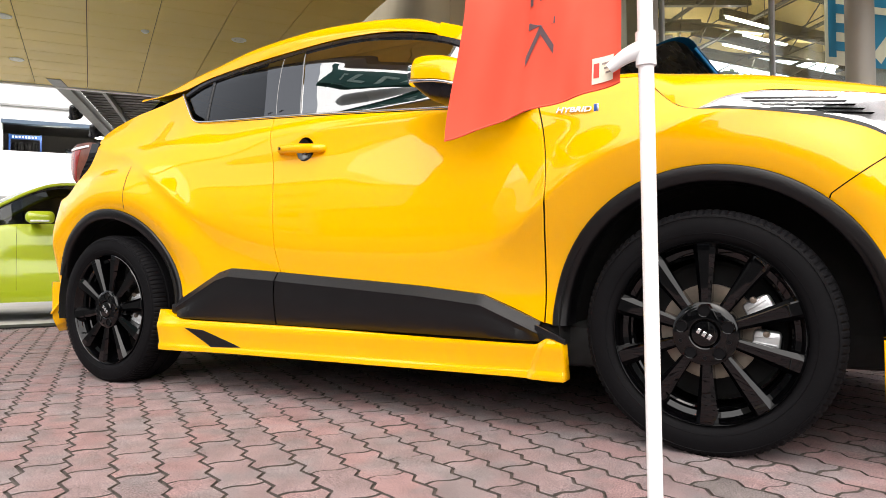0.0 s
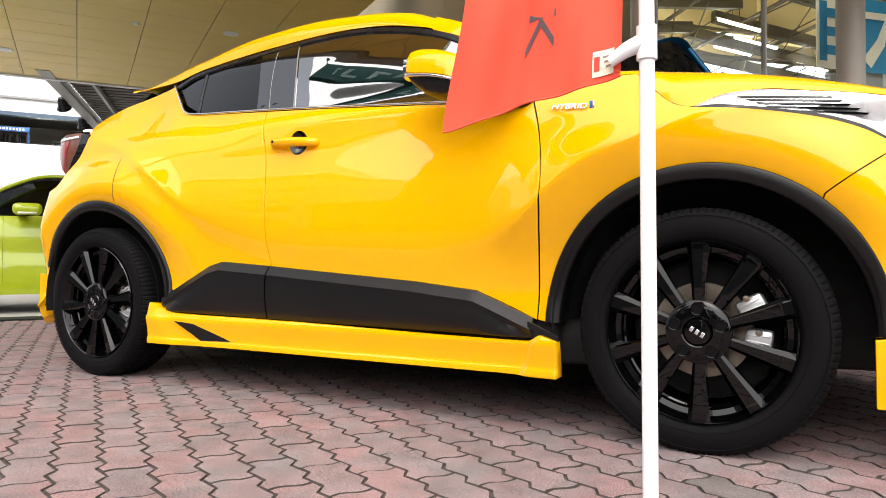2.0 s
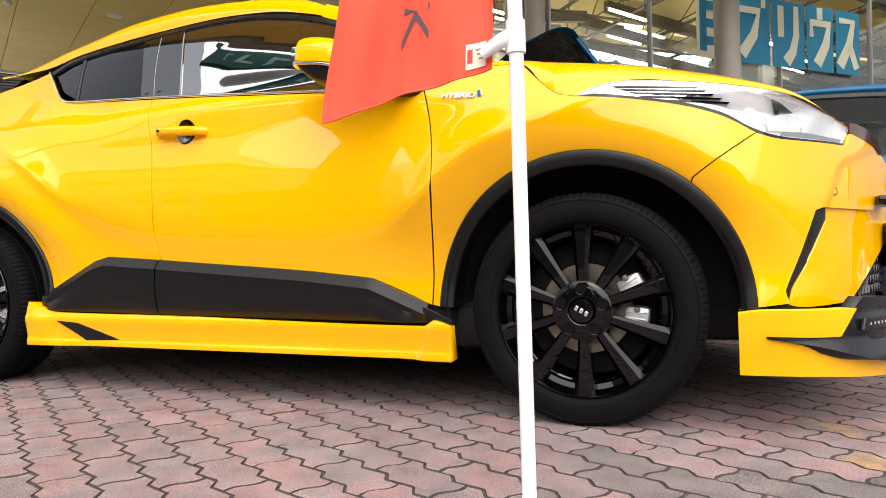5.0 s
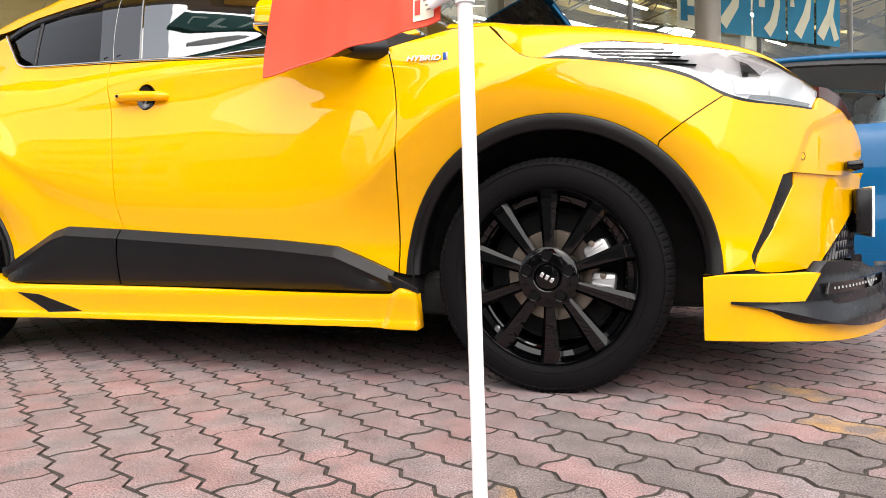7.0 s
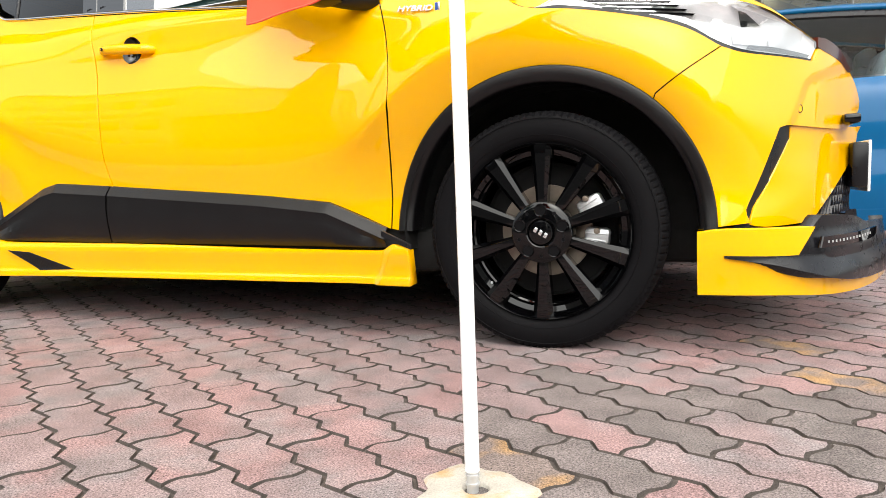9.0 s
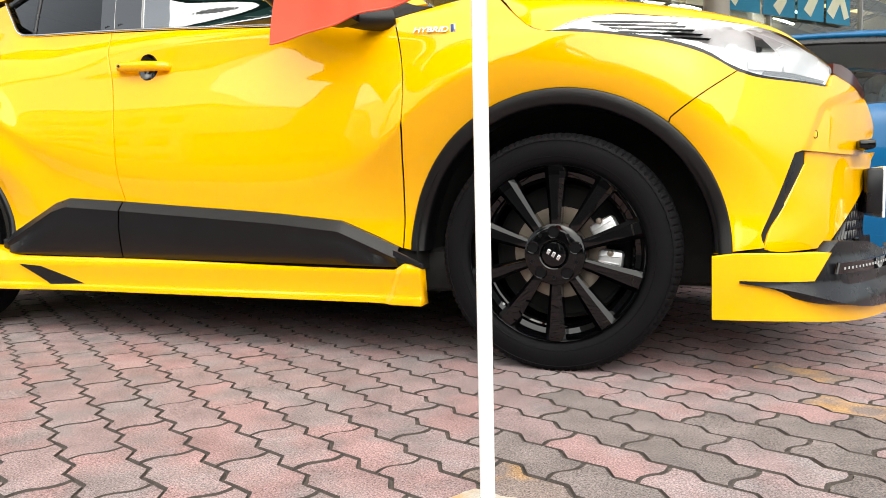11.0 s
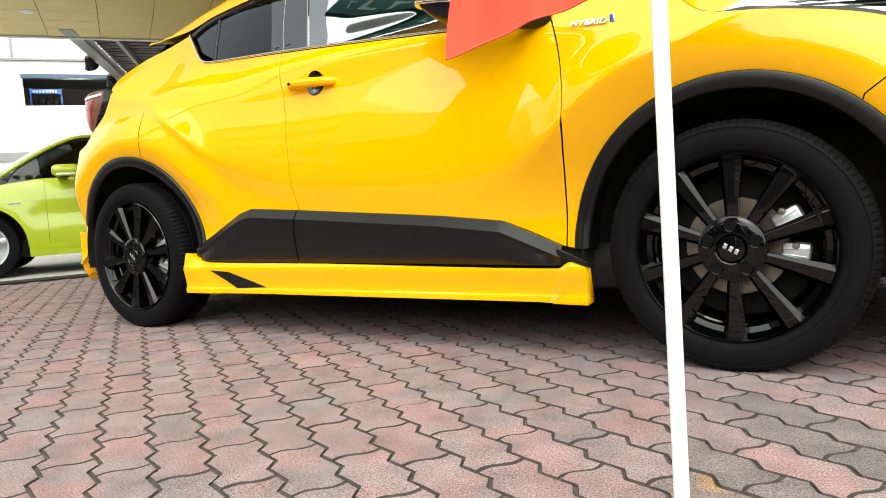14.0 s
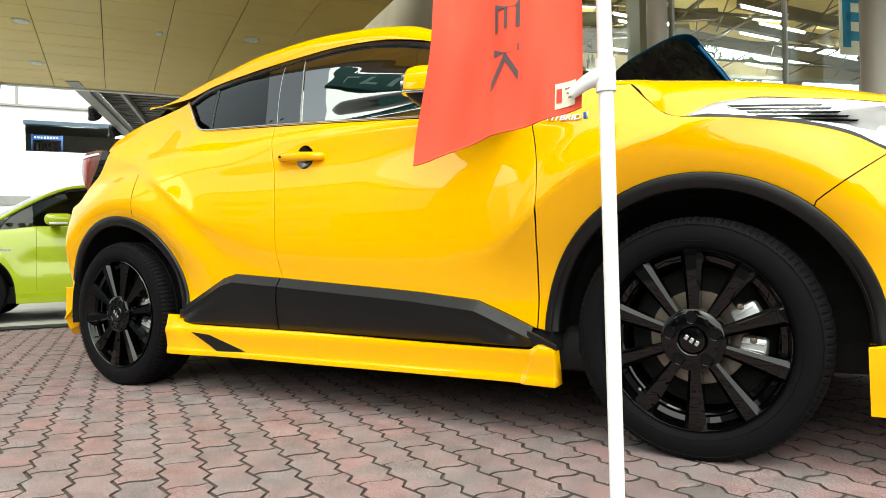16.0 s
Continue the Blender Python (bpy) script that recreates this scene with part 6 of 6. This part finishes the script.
# ---- flag on its pole ----
POLE = (.083, -.938)
pole = thing("flagpole", "slim white plastic flagpole set in a concrete socket", "flagpole", (POLE[0], POLE[1], 0))
part("shaft", tube([(0, 0, .035), (-.0065, 0, 1.2), (-.020, 0, 3.0)], .0118, sides=20), POLEWHITE, pole)
part("lower_tube", tube([(0, 0, -.03), (0, 0, .045)], .0095, sides=20), CALIPER, pole)
bm = bmesh.new()
for z in (.012, .026, .040):
    tube([(0, 0, z), (0, 0, z + .004)], .0112, bm, 20)
part("collar", bm, CALIPER, pole)
BZ = .872
bm = tube([(-.0045, 0, BZ - .030), (-.0048, 0, BZ + .022)], .0155, sides=20)
part("sleeve", bm, POLEWHITE, pole)
line = rounded([(-.012, -.002, BZ - .004), (-.034, -.006, BZ - .012), (-.060, -.008, BZ - .028)], .008)
part("clip_arm", tube(line, [.0145 - .006 * k / (len(line) - 1) for k in range(len(line))], sides=10), POLEWHITE, pole)
socket = thing("pole_socket", "round pale concrete socket with rust stains around the pole", "socket", (POLE[0], POLE[1], 0))
rows = []
edge = [.092 + .012 * math.sin(3 * k / 36 * math.tau + 1) + .007 * math.sin(7 * k / 36 * math.tau) for k in range(36)]
for r0, z in ((0.020, -.05), (0.020, .004), (.024, .007)):
    rows.append([(.006 + r0 * math.cos(k * math.tau / 36), r0 * math.sin(k * math.tau / 36), z) for k in range(36)])
for q, z in ((.6, .0085), (.9, .006), (1.0, .001)):
    rows.append([(edge[k] * q * math.cos(k * math.tau / 36), edge[k] * q * math.sin(k * math.tau / 36), z) for k in range(36)])
part("collar", grid_mesh(rows, closed=True), CONCRETE, socket)
part("socket_hole", tube([(.006, 0, -.06), (.006, 0, -.012)], .021, sides=24), DARK, socket)

flag = thing("flag", "red polyester banner flag with dark lettering, blowing sideways", "flag", (POLE[0] - .046, POLE[1] - .004, BZ - .048))


def cloth(u, v):
    """Place on the blown flag: u from the pole outwards, v from its foot up. The free corner droops, and folds run down from the pole."""
    droop = -.062 * u - .020 * smooth(.55, 1.0, u) * (1 - smooth(0, .35, v))
    fold = .030 * math.sin(4.6 * u + 3.2 * v + .4) * (.2 + u) + .014 * math.sin(9.5 * u - 5 * v + 1.0) * (.3 + .7 * u) + .005 * math.sin(21 * u + 9 * v) + .003 * math.sin(31 * v - 12 * u)
    wide = .228 + .036 * (1 - smooth(0, .14, v)) + .05 * smooth(.3, .8, v)
    return Vector((-wide * u + .008 * math.sin(4 * v), fold - .05 * u, v * 1.52 + droop * (1 - .5 * v) + .02 * u * math.sin(3 * v)))


rows = [[cloth(i / 40, j / 90) for i in range(41)] for j in range(91)]
part("cloth", grid_mesh(rows), FLAGRED, flag)
part("hem", tube([cloth(i / 40, 0) for i in range(41)], .0018, sides=6), FLAGRED, flag)


def on_cloth(me):
    """Lays a flat mesh, drawn in (u, v), on the front of the cloth."""
    for vert in me.vertices:
        p = cloth(vert.co.x, vert.co.y)
        vert.co = p + Vector((0, -.0015, 0))


for k, ch in enumerate("KE"):
    cu = bpy.data.curves.new("letter", "FONT")
    cu.body, cu.size = ch, .25
    tmp = bpy.data.objects.new("tmp", cu)
    scene.collection.objects.link(tmp)
    me = bpy.data.meshes.new_from_object(tmp)
    bpy.data.objects.remove(tmp)
    me.transform(Matrix.Translation((.42, .068 + .046 * k, 0)) @ Matrix.Diagonal((1, .30, 1, 1)) @ Matrix.Rotation(radians(-90), 4, "Z") @ Matrix.Translation((-.09, 0, 0)))
    for vert in me.vertices:
        vert.co.x = 1.0 - vert.co.x
    on_cloth(me)
    meshed("letter", me, FLAGINK, flag)


def patch(name, u0, v0, u1, v1, mat, lift):
    rows = [[cloth(u0 + (u1 - u0) * i / 6, v0 + (v1 - v0) * j / 4) + Vector((0, -lift, 0)) for i in range(7)] for j in range(5)]
    return part(name, grid_mesh(rows), mat, flag)


patch("label", .045, .006, .165, .033, PAPER, .002)
patch("label_mark", .125, .012, .155, .027, LABELRED, .003)
for k in range(3):
    patch("label_bar", .060, .0245 - .005 * k, .110 - .01 * k, .0265 - .005 * k, PAPERINK, .003)

# ---- paving: wavy interlocking blocks in half-bond courses ----
L, W, JOINTW = .2371, .1133, .0058
OFF_U, OFF_V = -.0207, -1.1239
SKEW, SLOPE = -.0090, -.0034  # the courses are laid a little askew: each row slips back, each block drops


def edge_wave(u):
    """Wave of the long joints, two teeth to a block: a slow rise and a quick fall."""
    k = (u / (L / 2) + .5) % 1.0 - .5
    return .0118 * (k / .34 if abs(k) < .34 else (.5 - abs(k)) / .16 * math.copysign(1, k))


def end_wave(s):
    """S-shaped short joints."""
    return -.0080 * math.sin(math.tau * s) + SKEW * (s - .5)


def block_outline():
    """Outline of one block about its middle; the joint is left open all round."""
    a, b = L / 2 - JOINTW / 2, W / 2 - JOINTW / 2
    marks = [-.5 * L + JOINTW / 2, -.42 * L, -.36 * L, -.33 * L, -.30 * L, -.20 * L, -.17 * L, -.14 * L, 0]
    us = marks + [-q for q in marks[-2::-1]]
    slip = JOINTW * .34  # the quick falls keep their joint open too
    lower = [(u - SKEW / 2 + slip * (1 if abs(abs(u) - L / 4) < L * .1 else 0), -b + edge_wave(u + L / 2)) for u in us]
    upper = [(u + SKEW / 2 - slip * (1 if abs(abs(u) - L / 4) < L * .1 else 0), b + edge_wave(u + L / 2)) for u in us]
    ends = [.12, .25, .38, .5, .62, .75, .88]
    right = [(a + end_wave(s), (1 - s) * lower[-1][1] + s * upper[-1][1]) for s in ends]
    left = [(-a + end_wave(s), (1 - s) * lower[0][1] + s * upper[0][1]) for s in ends]
    return lower + right + upper[::-1] + left[::-1]


def block_mesh(tip=0.0, seed=0):
    """One block: its edge is a little chipped and uneven, its top may lean."""
    rough = random.Random(seed)
    o = [(u + rough.uniform(-.0011, .0011), v + rough.uniform(-.0011, .0011)) for u, v in block_outline()]
    n = len(o)
    inner = [(u * .982, v * .962) for u, v in o]
    verts = [(u, v, -.0080) for u, v in o] + [(u, v, 0.0 + tip * u) for u, v in inner]
    faces = [(k, (k + 1) % n, n + (k + 1) % n, n + k) for k in range(n)]
    faces.append(tuple(n + k for k in range(n)))
    return verts, faces


apron = structure("paved_apron", box((11.0, 10.0, .02), m=BUILDING @ Matrix.Translation((-.30, 1.05, -.0160))), JOINT, "sand bed and joints under the interlocking paving", "pavement")
apron.name = "pavement"
meshes = []
for k, mat in enumerate(PAVERS):
    for tip in (0.0, .006, -.006):
        vv, ff = block_mesh(tip, len(meshes))
        me = bpy.data.meshes.new("paver")
        me.from_pydata(vv, [], ff)
        me.materials.append(mat)
        me.materials.append(JOINT)
        me.polygons.foreach_set("material_index", [1] * (len(ff) - 1) + [0])
        meshes.append(me)
rng = random.Random(21)
rest = {k: ([], []) for k in range(len(PAVERS))}
count = 0
cells = []
for j in range(-25, 64):
    for i in range(-28, 24):
        k = i + .5 + (.5 if j % 2 else 0)
        u, v = OFF_U + L * k + SKEW * j, OFF_V + W * (j + .5) + SLOPE * k
        p = placed(u, v)
        if math.hypot(p.x - POLE[0], p.y - POLE[1]) < .05 or u < -5.68 or v < -3.9 or v > 5.95:
            continue
        near = -1.5 < p.x < 1.0 and -1.15 < p.y < .02
        patchy = noise.noise(p * 1.1)
        rust = any(math.hypot(p.x - a, p.y - b) < r for a, b, r in ((.30, -.78, .16), (.11, -.80, .14), (.64, .195, .11), (.71, -.16, .12), (.45, -.85, .10)))
        grey = p.x > .05 and p.y < -.25 and patchy > -.15
        pick = rng.random() + .35 * patchy
        kind = 3 if rust and rng.random() < .8 else 2 if grey and rng.random() < .7 else 0 if pick > .45 else 1 if pick > -.02 or not grey else 2
        cells.append((near, p, kind, rng.uniform(-.0008, .0006), rng.uniform(-.5, .5), rng.randrange(3)))
for near, p, kind, dz, turn, tip in cells:
    m = Matrix.Translation((p.x, p.y, dz)) @ Matrix.Rotation(TURN + math.atan2(SLOPE, L) + radians(turn), 4, "Z")
    if near and count < 300:
        ob = new("paver", meshes[3 * kind + tip])
        ob.parent = apron
        ob.matrix_basis = m
        count += 1
    else:
        vs, fs = rest[kind]
        vv, ff = block_mesh((0, .006, -.006)[tip], len(vs))
        b = len(vs)
        vs += [tuple(m @ Vector(q)) for q in vv]
        fs += [tuple(b + k for k in f) for f in ff]
for kind, (vs, fs) in rest.items():
    me = bpy.data.meshes.new("paving")
    me.from_pydata(vs, [], fs)
    ob = tagged(meshed("paving", me, [PAVERS[kind], JOINT], apron), kind="stuff")
    me.polygons.foreach_set("material_index", [0 if len(f) > 4 else 1 for f in fs])
